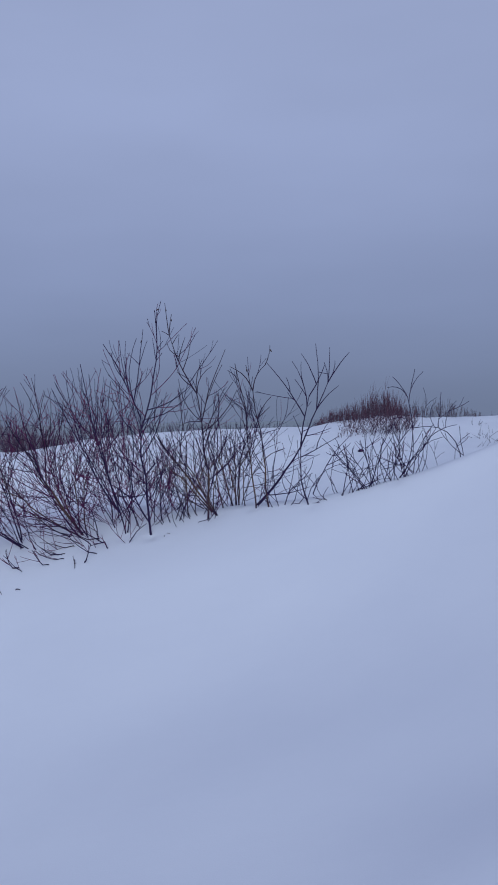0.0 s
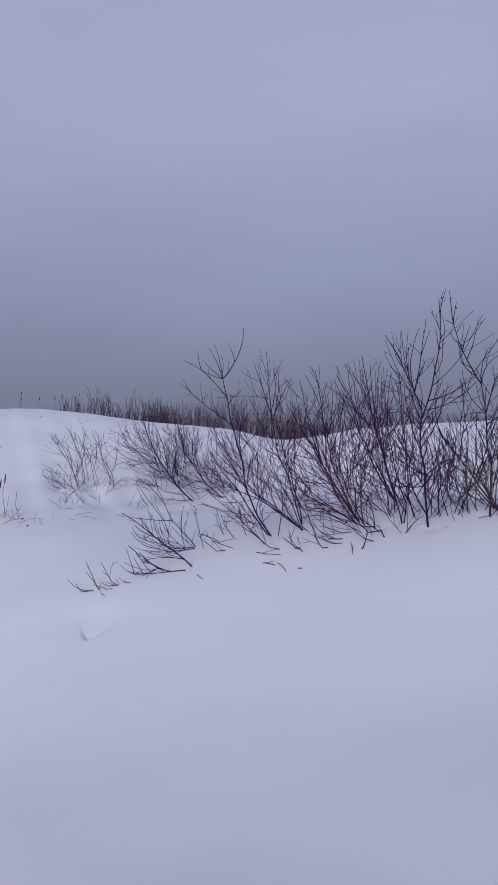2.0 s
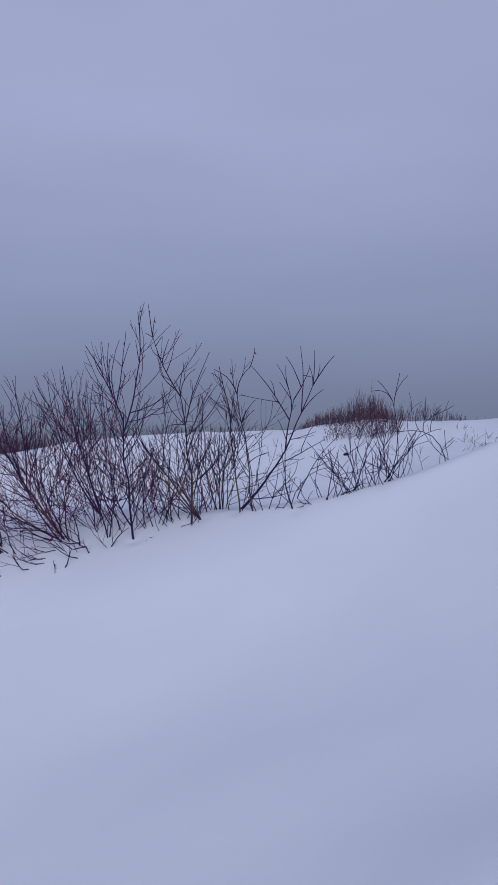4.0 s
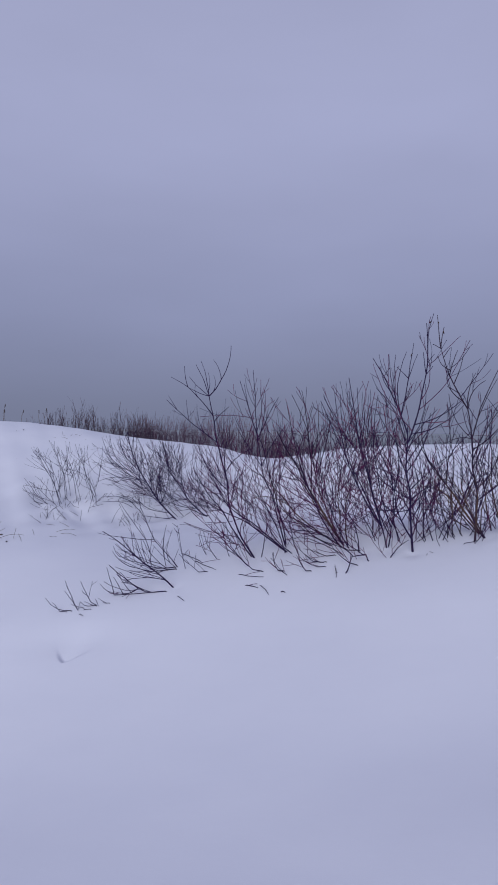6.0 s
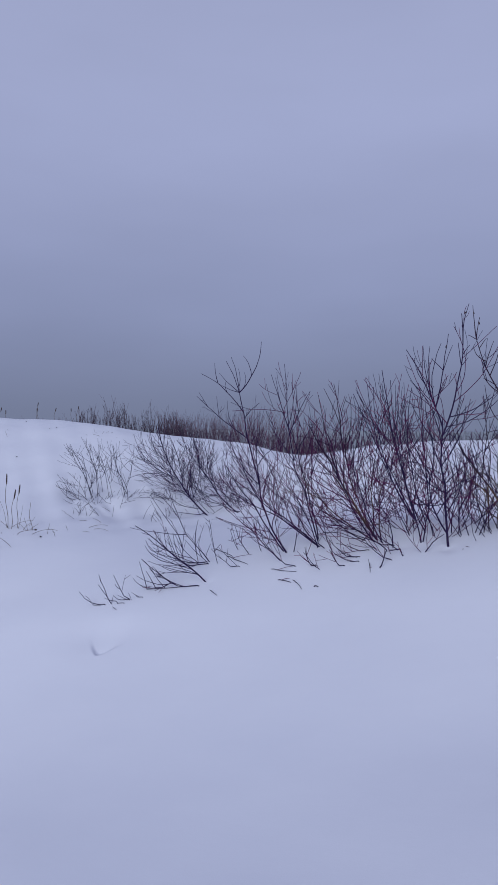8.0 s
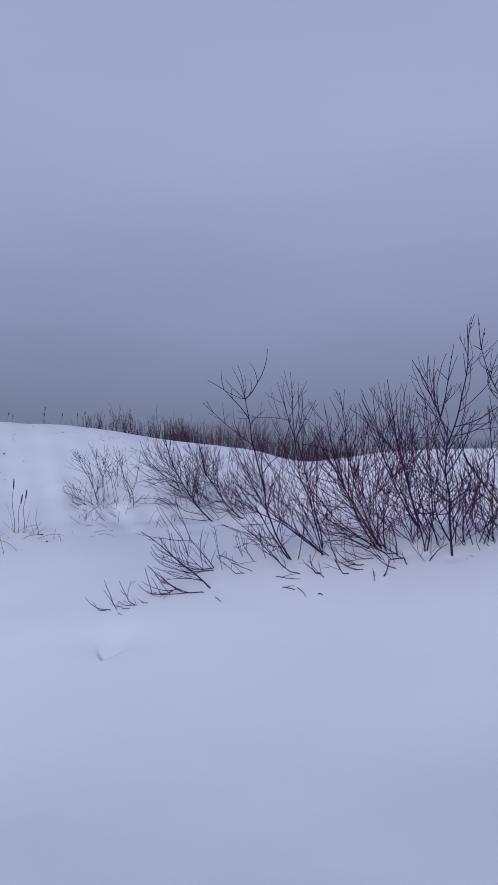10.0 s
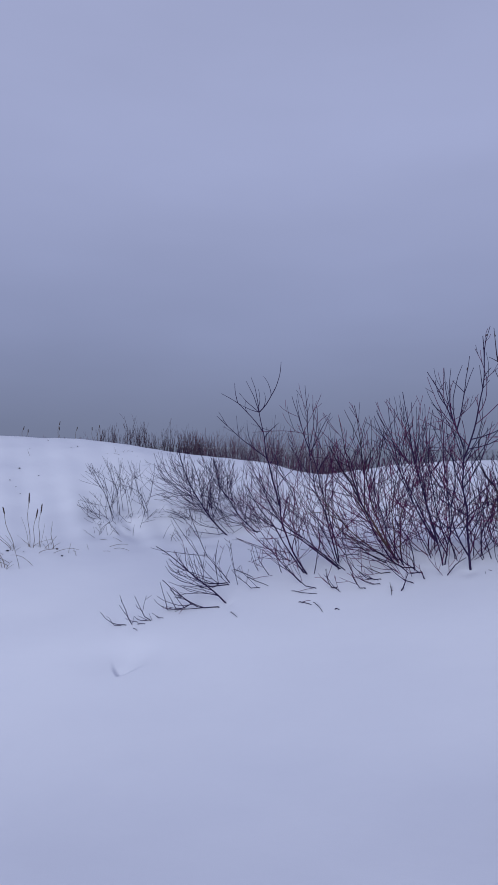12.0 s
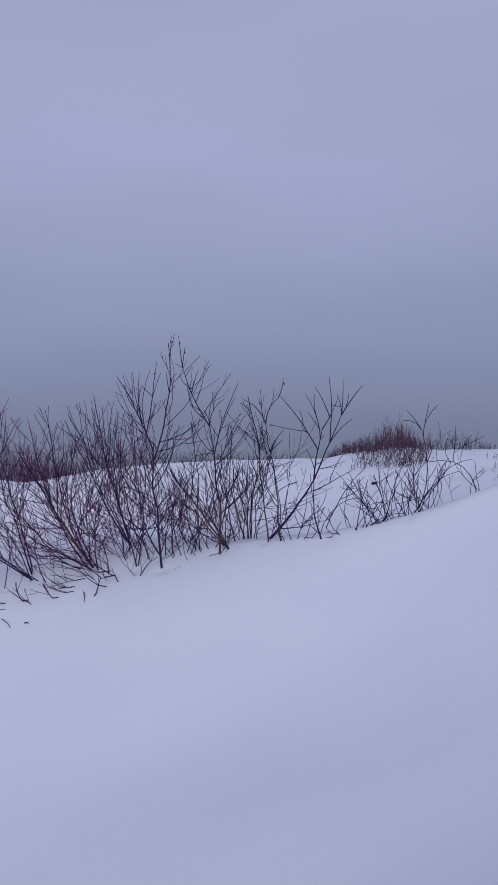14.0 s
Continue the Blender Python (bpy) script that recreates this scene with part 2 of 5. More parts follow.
# small melt hollows round the thickest stems: x, y, depth
PITS = [(-1.82, 5.02, 0.028), (-2.74, 7.89, 0.044), (-2.82, 7.94, 0.030), (-2.45, 9.03, 0.060), (-2.53, 9.03, 0.030), (-1.26, 5.40, 0.034), (-1.05, 5.43, 0.030), (-0.96, 5.40, 0.028), (-0.55, 5.41, 0.044), (-0.34, 5.22, 0.028), (-0.22, 5.18, 0.034), (-0.01, 5.08, 0.056), (0.43, 5.09, 0.034), (0.54, 5.14, 0.048), (0.73, 5.30, 0.028), (0.76, 5.06, 0.054), (1.15, 4.71, 0.028), (1.73, 4.56, 0.030)]


def stem_pits(x, y):
    s = np.zeros_like(x)
    for px, py, deep in PITS:
        d2 = ((x - px) / 0.05) ** 2 + ((y - py + 0.015) / 0.065) ** 2
        s += 0.22 * deep * np.exp(-d2)
    return s


def ground_mesh():
    az = np.concatenate([np.linspace(-180, -62, 40, endpoint=False), np.linspace(-62, -31.5, 250, endpoint=False), np.linspace(-31.5, -27.3, 130, endpoint=False), np.linspace(-27.3, 50, 640, endpoint=False), np.linspace(50, 180, 42, endpoint=False)])
    r = np.concatenate([np.linspace(0.25, 3.0, 26, endpoint=False), np.linspace(3.0, 3.6, 20, endpoint=False), np.linspace(3.6, 4.2, 40, endpoint=False), np.linspace(4.2, 4.55, 30, endpoint=False), np.linspace(4.55, 5.05, 120, endpoint=False), np.linspace(5.05, 7.5, 110, endpoint=False), np.linspace(7.5, 13.5, 110, endpoint=False),
                        np.geomspace(13.5, 4200, 60)])
    a, rr = np.meshgrid(np.radians(az), r)
    x, y = rr * np.sin(a), rr * np.cos(a)
    z = ground_height(x, y) - dent_depth(x, y)
    z += snow_relief(x, y) - stem_pits(x, y)
    verts = np.stack([x, y, z], -1).reshape(-1, 3)
    na, nr = len(az), len(r)
    i = np.arange(nr - 1)[:, None] * na
    j = np.arange(na)[None, :]
    k = (j + 1) % na
    quads = np.stack([i + j, i + k, i + na + k, i + na + j], -1).reshape(-1, 4)
    centre = len(verts)
    verts = np.vstack([verts, [0, 0, float(ground_height(0, 0))]])
    faces = [tuple(q[::-1]) for q in quads.tolist()] + [(j, (j + 1) % na, centre)[::-1] for j in range(na)]
    me = bpy.data.meshes.new("ground")
    me.from_pydata(verts.tolist(), [], faces)
    me.shade_smooth()
    me.materials.append(SNOW)
    return me


def snow_relief(x, y):
    """Small hummocks on the back slope, where snow lies over buried stems."""
    r = np.hypot(x, y)
    w = smooth(6.5, 8.5, r) * smooth(12.6, 11.6, r)
    s = np.zeros_like(x)
    for k, (fx, fy, ph) in enumerate([(5.1, 3.3, 0.2), (-4.2, 6.1, 1.9), (8.7, -5.2, 3.1), (11.3, 9.1, 0.7), (-15.1, 7.3, 2.2)]):
        s += np.sin(fx * x + fy * y + ph + 1.3 * np.sin(0.8 * x + k)) / (1.4 + 0.5 * k)
    tussock = np.exp(-((x + 4.3) / 1.1) ** 2 - ((y - 7.6) / 0.7) ** 2) + 0.8 * np.exp(-((x + 3.3) / 0.8) ** 2 - ((y - 7.3) / 0.5) ** 2)
    clumps = [(-4.40, 7.75), (-4.37, 7.93), (-4.10, 7.30), (-4.10, 7.73), (-4.04, 7.85), (-3.47, 8.30), (-3.66, 8.35), (-4.38, 7.42), (-4.04, 7.45), (-3.85, 8.31)]
    caps = sum(0.032 * np.exp(-((x - cx) / 0.075) ** 2 - ((y - cy) / 0.06) ** 2) for cx, cy in clumps)
    return (0.008 + 0.018 * tussock) * w * s + caps


tagged(new("ground", ground_mesh()), "smooth deep fresh snow lying over rolling dunes", "snow", kind="structure")

bm = bmesh.new()
bmesh.ops.create_circle(bm, cap_ends=True, segments=64, radius=4300)
me = bpy.data.meshes.new("water")
bm.to_mesh(me)
bm.free()
me.materials.append(WATER)
water = tagged(new("water", me), "dull grey open water beyond the snowy dunes", "water", kind="structure")
water.location = (0, 0, -6.2)


# ---- shrubs ----
class Tubes:
    """Gathers tapered tubes into one mesh."""

    def __init__(self):
        self.v, self.f = [], []

    def add(self, pts, r0, r1, sides=4):
        n = len(pts)
        start = len(self.v)
        for i, p in enumerate(pts):
            t = (pts[min(i + 1, n - 1)] - pts[max(i - 1, 0)]).normalized()
            u = t.cross(Vector((0.31, 0.93, 0.2))).normalized()
            w = t.cross(u)
            rad = r0 + (r1 - r0) * i / (n - 1)
            for s in range(sides):
                a = 2 * math.pi * s / sides
                self.v.append(p + (u * math.cos(a) + w * math.sin(a)) * rad)
        for i in range(n - 1):
            for s in range(sides):
                a, b = start + i * sides + s, start + i * sides + (s + 1) % sides
                self.f.append((a, b, b + sides, a + sides))
        self.f.append(tuple(start + (n - 1) * sides + s for s in range(sides)))

    def mesh(self, name, mat):
        me = bpy.data.meshes.new(name)
        me.from_pydata([tuple(v) for v in self.v], [], self.f)
        me.shade_smooth()
        me.materials.append(mat)
        return me


def part(name, tubes, mat, parent, label=""):
    ob = new(name, tubes.mesh(name, mat))
    ob.parent = parent
    return tagged(ob, label)


def grow(rng, p, d, length, wobble=0.10, lift=0.10, step=0.055, curl=0.0):
    """A thin shoot from p along d that wavers, bows to one side and turns upward."""
    n = max(3, int(length / step) + 1)
    bow = Vector((rng.gauss(0, curl), rng.gauss(0, curl), rng.gauss(0, curl * 0.6) + lift))
    pts, d = [p.copy()], d.normalized()
    for _ in range(n):
        d = (d + bow + Vector((rng.gauss(0, wobble), rng.gauss(0, wobble), rng.gauss(0, wobble * 0.7)))).normalized()
        p = p + d * (length / n)
        pts.append(p.copy())
    return pts


def off_axis(rng, t, angle):
    """t turned by angle, to any side of it."""
    u = t.cross(Vector((0.31, 0.93, 0.2))).normalized()
    a = rng.uniform(0, 2 * math.pi)
    across = u * math.cos(a) + t.cross(u) * math.sin(a)
    return t * math.cos(angle) + across * math.sin(angle)


def stem_path(rng, base, dx, dz, bend, depth, waver=0.015):
    tip = base + Vector((dx, depth, dz))
    length = math.hypot(dx, dz)
    right = Vector((dz, 0, -dx)) / max(length, 1e-6)
    ctrl = (base + tip) / 2 + right * (2 * bend * length)
    n = max(5, int(length / 0.07))
    pts = []
    wx, wz = rng.uniform(0, 6), rng.uniform(0, 6)
    for i in range(n + 1):
        u = i / n
        p = base * (1 - u) ** 2 + ctrl * 2 * u * (1 - u) + tip * u * u
        k = waver * math.sin(math.pi * u) * min(1, length)
        pts.append(p + Vector((k * (math.sin(wx + 8 * u) + 0.5 * math.sin(wz + 19 * u)), k * math.sin(wz + 7 * u), k * (math.sin(wz + 8 * u) + 0.4 * math.sin(wx + 17 * u)))))
    return pts


def side_branches(rng, pts, r0, r1, dense, fine, reach, low, ceiling, rise=0.11, high=0.92, bare=99.0):
    """Side shoots along a stem, which leave it at a narrow angle, bow upward and carry twigs of their own: a list of tube meshes."""
    total = sum((b - a).length for a, b in zip(pts, pts[1:]))
    count = int(total * dense + rng.random())
    made = []
    for k in range(count):
        u = low + (high - low) * (k + rng.random()) / count
        i = min(int(u * (len(pts) - 1)), len(pts) - 2)
        p = pts[i].lerp(pts[i + 1], rng.random())
        if p.z > bare and rng.random() < 0.8:
            continue
        t = (pts[i + 1] - pts[i]).normalized()
        length = reach * (0.09 + min(0.65, total * (1 - u) * 0.75)) * rng.uniform(0.5, 1.5)
        way = off_axis(rng, t, rng.uniform(0.45, 1.2) * (1.2 - 0.6 * u))
        if p.z + length * 0.8 > ceiling:
            length = max(0.07, (ceiling - p.z) / 0.8)
        tubes = Tubes()
        shoot = grow(rng, p, way, length, 0.05, rng.uniform(0.3, 1.2) * rise, 0.045, 0.06)
        r = min(fine * 1.2, max(0.0023, 0.62 * (r0 + (r1 - r0) * u))) * rng.uniform(0.85, 1.1)
        tubes.add(shoot, r, 0.0017, 4)
        for _ in range(int(length * rng.uniform(3.0, 8.0) + 0.4)):
            j = rng.randrange(1, len(shoot) - 1)
            t2 = (shoot[j + 1] - shoot[j]).normalized()
            rest = length * (1 - j / (len(shoot) - 1))
            long = min(0.26, rest * rng.uniform(0.45, 1.0) + 0.035)
            twig = grow(rng, shoot[j], off_axis(rng, t2, rng.uniform(0.35, 0.8)), long, 0.05, rng.uniform(0.2, 1.1) * rise, 0.04, 0.05)
            tubes.add(twig, min(r * 0.8, 0.0022), 0.0015, 3)
        made.append(tubes)
    return made


def shrub(name, label, x, y, rows, fill, seed, dense=9.0, fine=0.0040, reach=1.0, low=0.18, mats=(BARK, DARK), clinging=0, top=0.85, rise=0.11, bare=0.88):
    """A bare shrub. rows: stems as offset x, y and lift over the snow, reach across, rise, bend, thickness in mm."""
    rng = random.Random(seed)
    root = tagged(new(name), label, "shrub", "bare shrubs on the dune")
    root.location = (x, y, float(ground_height(x, y)))
    rooted = [q for q in rows if q[2] == 0]
    tallest = max(q[4] + q[2] for q in rows)
    slope = sum(q[3] for q in rooted) / max(0.2, sum(abs(q[4]) for q in rooted))
    extra = []
    for _ in range(fill):
        a = rng.choice(rooted)
        up = tallest * top * (0.35 + 0.60 * rng.random())
        across = up * (0.6 * slope + rng.gauss(0, 0.42))
        extra.append((a[0] + rng.gauss(0, 0.2), a[1] + rng.uniform(0.0, 0.8), 0, across, up,
                      math.copysign(rng.uniform(0.04, 0.22), across), rng.uniform(4.5, 7)))
    leafy = sorted(range(len(rows)), key=lambda i: -rows[i][2] - rows[i][4])[:clinging]
    paths = []
    for i, (ox, oy, lift, dx, dz, bend, mm) in enumerate([*rows, *extra]):
        sink = 0.06 if lift == 0 else 0
        base = Vector((ox, oy, float(ground_height(x + ox, y + oy)) - root.location.z + lift - sink))
        deep = rng.uniform(-1, 1) * (0.05 if i < len(rows) else 0.25) * abs(dz)
        if lift:
            joint = min((p for path in paths for p in path), key=lambda p: (p.x - base.x) ** 2 + 0.3 * (p.y - base.y) ** 2 + (p.z - base.z) ** 2)
            dx, dz, base = dx + base.x - joint.x, dz + base.z - joint.z, joint.copy()
        pts = stem_path(rng, base, dx, dz + sink, bend, deep, 0.006 if lift else 0.012)
        for p in pts[1:] if dz < 0.35 else ():
            p.z = max(p.z, float(ground_height(x + p.x, y + p.y)) - root.location.z + 0.006)
        if i < len(rows):
            paths.append(pts)
        stem = Tubes()
        r0 = (0.00049 if lift == 0 else 0.00043) * mm
        r1 = max(0.0018, 0.42 * r0)
        stem.add(pts, r0, r1, 6)
        ob = part("stem", stem, mats[0] if i < len(rows) else mats[1], root)
        ceiling = max(p.z for p in pts) + (-0.02 if dz > 0.25 else 0.05)
        for tubes in side_branches(rng, pts, r0, r1, dense * (1.0 if lift == 0 else 0.75 if mm > 12 else 0.5 if mm > 9 else 0.25), fine, reach, low if lift == 0 else 0.12, ceiling, rise, 0.92 if lift == 0 else 0.72, bare * tallest):
            part("branch", tubes, mats[1], ob)
        if i in leafy:
            tip, way = pts[-2], Vector((rng.gauss(0, 0.5), rng.gauss(0, 0.3), -0.6)).normalized()
            shred = Tubes()
            shred.add([tip, tip + way * 0.007, tip + way * 0.013], 0.003, 0.0055, 5)
            shred.add([tip + way * 0.012, tip + way * 0.018, tip + way * 0.024], 0.0055, 0.002, 5)
            part("dead_leaf", shred, SEED, ob, "curled dead leaf still clinging")
    return root

low_shrub_stems = [
    (-0.12, 0.43, 0.00, -0.26, 0.22, 0.01, 11),
    (-0.08, 0.37, 0.00, -0.46, -0.02, -0.02, 11),
    (-0.11, 0.42, 0.00, -0.47, 0.02, 0.00, 11),
    (-0.06, 0.36, 0.00, -0.09, 0.37, 0.00, 6),
    (-0.00, 0.00, 0.00, -0.67, 0.41, 0.03, 14),
    (-0.03, -0.07, 0.00, -0.29, 0.00, -0.02, 12),
    (0.24, 0.22, 0.00, -0.32, 0.12, -0.10, 8),
]
low_shrub_forks = [
    (-0.38, 0.43, 0.26, -0.54, 0.04, -0.03, 8),
    (-0.38, 0.43, 0.26, -0.17, 0.43, -0.03, 8),
    (-0.47, 0.43, 0.30, -0.25, 0.32, -0.01, 7),
    (-0.54, 0.37, 0.06, -0.21, 0.13, -0.12, 9),
    (-0.58, 0.42, 0.10, -0.15, 0.08, -0.11, 8),
    (-0.25, 0.42, 0.02, -0.02, 0.36, -0.07, 6),
    (-0.31, 0.42, 0.05, 0.02, 0.26, -0.06, 6),
    (-0.11, 0.00, 0.11, -0.37, -0.08, 0.07, 8),
    (-0.34, 0.00, 0.30, -0.16, 0.14, -0.04, 6),
    (-0.28, 0.00, 0.26, -0.12, 0.20, -0.01, 6),
    (-0.39, 0.42, 0.06, -0.11, 0.22, -0.04, 6),
    (-0.32, 0.37, 0.01, -0.10, -0.17, -0.22, 6),
    (-0.39, 0.00, 0.33, -0.18, 0.03, -0.35, 6),
    (-0.32, -0.07, 0.05, -0.26, 0.17, -0.01, 10),
]
low_shrub_more_forks = [
    (-0.15, -0.07, 0.02, -0.38, -0.10, -0.05, 8),
    (-0.54, -0.07, 0.01, -0.06, 0.22, 0.01, 8),
    (-0.42, -0.07, 0.01, -0.12, 0.13, 0.02, 8),
    (-0.36, -0.07, 0.01, -0.14, 0.15, -0.02, 7),
    (-0.32, -0.07, 0.02, -0.27, -0.01, -0.13, 6),
    (-0.45, -0.07, 0.15, -0.12, 0.09, 0.06, 6),
    (-0.37, -0.07, 0.07, -0.10, 0.02, 0.08, 6),
    (-0.09, -0.07, 0.01, -0.03, -0.06, -0.01, 6),
    (-0.26, 0.42, 0.03, -0.22, 0.21, -0.08, 7),
    (-0.21, 0.42, 0.03, -0.18, 0.16, -0.02, 6),
    (-0.34, 0.42, 0.05, -0.32, 0.10, -0.03, 7),
    (-0.44, 0.37, 0.05, -0.22, 0.08, -0.10, 6),
    (-0.25, 0.00, 0.09, -0.18, 0.04, -0.07, 6),
    (-0.39, -0.07, 0.11, -0.12, 0.05, -0.07, 6),
]
low_shrub_last_forks = [
    (-0.27, -0.07, 0.04, -0.18, 0.04, 0.06, 6),
    (-0.25, 0.37, 0.01, -0.34, 0.12, -0.02, 7),
    (-0.14, 0.00, 0.12, -0.39, 0.10, -0.03, 6),
    (-0.08, 0.00, 0.07, -0.34, 0.04, 0.04, 6),
    (-0.32, 0.37, 0.02, -0.30, 0.21, -0.10, 6),
    (-0.41, 0.42, 0.13, -0.11, 0.26, 0.04, 6),
    (-0.30, -0.07, 0.03, -0.32, 0.05, -0.11, 7),
    (-0.20, -0.07, 0.02, -0.28, 0.13, -0.09, 7),
    (-0.47, -0.07, 0.01, -0.18, 0.07, -0.15, 6),
    (-0.28, 0.00, 0.25, -0.27, 0.11, -0.09, 6),
    (-0.23, 0.42, 0.04, -0.01, 0.20, -0.14, 6),
]
shrub("low_shrub", "low dark shrub bowed sideways out of the snow", -1.82, 5.02, low_shrub_stems + low_shrub_forks + low_shrub_more_forks + low_shrub_last_forks, 0, 11, dense=9, reach=0.6, rise=0.06)

snow_bound_shrub_stems = [
    (0.01, -0.04, 0.00, -0.29, 0.08, -0.10, 8),
    (-0.06, -0.05, 0.00, -0.13, 0.05, -0.10, 6),
    (0.03, -0.03, 0.00, -0.15, 0.22, -0.03, 8),
    (0.17, 0.03, 0.00, -0.18, 0.18, -0.07, 8),
    (0.17, 0.02, 0.00, -0.18, 0.02, -0.07, 7),
    (0.13, -0.03, 0.00, -0.09, 0.01, -0.13, 6),
    (0.24, 0.05, 0.00, -0.07, 0.01, 0.00, 6),
]
snow_bound_shrub_forks = [
    (-0.04, -0.03, 0.08, -0.08, 0.07, 0.01, 6),
    (0.02, -0.03, 0.02, -0.08, 0.02, -0.05, 6),
    (0.08, 0.03, 0.08, -0.08, 0.04, -0.12, 6),
]
shrub("snow_bound_shrub", "few dark twig ends poking from deep snow", -2.56, 4.78, snow_bound_shrub_stems + snow_bound_shrub_forks, 0, 12, dense=5, reach=0.5, rise=0.05)

fanned_shrub_stems = [
    (0.03, -0.15, 0.00, -0.73, 1.07, -0.10, 20),
    (0.39, 0.01, 0.00, -0.68, 0.91, -0.13, 17),
    (0.37, 0.04, 0.00, -0.78, 0.19, 0.03, 12),
]
fanned_shrub_forks = [
    (-0.29, -0.15, 0.27, -0.11, 0.68, 0.09, 13),
    (-0.36, -0.15, 0.32, -0.24, 0.69, 0.06, 13),
    (-0.43, -0.15, 0.41, -0.69, -0.00, 0.13, 11),
    (-0.46, -0.15, 0.43, -0.58, 0.54, -0.15, 12),
    (-0.49, -0.15, 0.48, -0.45, 0.53, -0.19, 11),
    (-0.53, -0.15, 0.52, -0.29, 0.51, -0.12, 10),
    (-0.50, -0.15, 0.45, -0.60, 0.18, -0.11, 11),
    (-0.53, -0.15, 0.55, -0.09, 0.44, -0.07, 10),
    (-0.24, -0.15, 0.21, -0.03, 0.74, 0.13, 12),
    (-0.09, -0.15, 0.08, -0.43, -0.15, -0.12, 11),
    (0.08, 0.01, 0.26, -0.25, 0.63, -0.02, 12),
    (-0.04, 0.01, 0.39, -0.32, 0.33, -0.03, 10),
    (-0.09, 0.01, 0.47, 0.02, 0.43, -0.07, 9),
    (-0.14, 0.04, 0.15, -0.42, 0.18, 0.15, 9),
]
fanned_shrub_more_forks = [
    (0.09, 0.04, 0.11, 0.00, 0.71, 0.07, 10),
]
shrub("fanned_shrub", "dark fan-shaped shrub on the back slope", -2.74, 7.89, fanned_shrub_stems + fanned_shrub_forks + fanned_shrub_more_forks, 12, 13, dense=14, fine=0.0054, mats=(BARK, DARK))

lone_shrub_stems = [
    (-0.01, 0.00, 0.00, -0.30, 1.28, -0.01, 27),
]
lone_shrub_forks = [
    (-0.31, 0.00, 1.26, -0.20, 0.45, 0.03, 15),
    (-0.31, 0.00, 1.27, -0.12, 0.49, 0.04, 15),
    (-0.32, 0.00, 1.25, -0.30, 0.14, -0.04, 13),
    (-0.32, 0.00, 1.25, -0.29, 0.29, -0.03, 14),
    (-0.31, 0.00, 1.26, 0.31, 0.71, 0.10, 20),
    (-0.15, 0.00, 1.51, -0.11, 0.28, 0.09, 13),
    (-0.26, 0.00, 1.33, 0.01, 0.23, 0.14, 11),
    (-0.30, 0.00, 1.31, -0.03, 0.29, 0.09, 11),
    (-0.28, 0.00, 0.98, -0.61, 0.56, 0.07, 18),
    (-0.63, 0.00, 1.32, -0.06, 0.34, -0.04, 14),
    (-0.49, 0.00, 1.22, -0.02, 0.19, -0.14, 11),
    (-0.27, 0.00, 0.92, 0.25, 0.20, -0.04, 14),
    (-0.20, 0.00, 0.63, -0.75, 0.59, -0.02, 18),
    (-0.79, 0.00, 1.01, -0.13, 0.21, -0.00, 11),
]
lone_shrub_more_forks = [
    (-0.58, 0.00, 0.88, -0.07, 0.31, -0.01, 11),
    (-0.41, 0.00, 0.75, -0.08, 0.39, -0.08, 11),
]
shrub("lone_shrub", "tall thin shrub with a forked crown", -2.45, 9.03, lone_shrub_stems + lone_shrub_forks + lone_shrub_more_forks, 4, 14, dense=3, fine=0.0038, reach=0.35, low=0.3, top=0.7, bare=0.6)

bent_shrub_stems = [
    (0.00, 0.01, 0.00, -0.29, 0.93, -0.10, 17),
    (0.02, -0.00, 0.00, 0.03, 0.51, 0.05, 9),
    (-0.02, 0.04, 0.00, -0.56, 0.70, -0.01, 14),
    (0.31, 0.03, 0.00, -0.83, 0.40, 0.02, 15),
    (0.27, 0.07, 0.00, -0.86, 0.56, 0.01, 14),
    (0.23, 0.15, 0.00, -0.29, 0.96, -0.02, 14),
    (0.21, 0.20, 0.00, -0.34, 1.08, 0.03, 13),
    (0.19, -0.31, 0.00, -0.39, 0.34, -0.18, 9),
    (-0.00, -0.16, 0.00, -0.39, 0.32, 0.00, 9),
    (-0.25, 0.13, 0.00, -0.09, 0.29, -0.09, 7),
    (-0.35, 0.12, 0.00, -0.17, 0.24, -0.07, 8),
    (-0.52, 0.29, 0.00, -0.09, 0.17, -0.01, 7),
    (0.32, -0.35, 0.00, -0.13, 0.13, -0.16, 8),
    (0.54, -0.42, 0.00, -0.15, 0.11, -0.09, 9),
]
bent_shrub_more_stems = [
    (0.65, -0.30, 0.00, -0.30, 0.14, -0.11, 9),
    (0.24, 0.01, 0.00, -0.28, 0.46, 0.08, 10),
    (0.40, -0.09, 0.00, -0.12, 0.38, -0.11, 9),
]
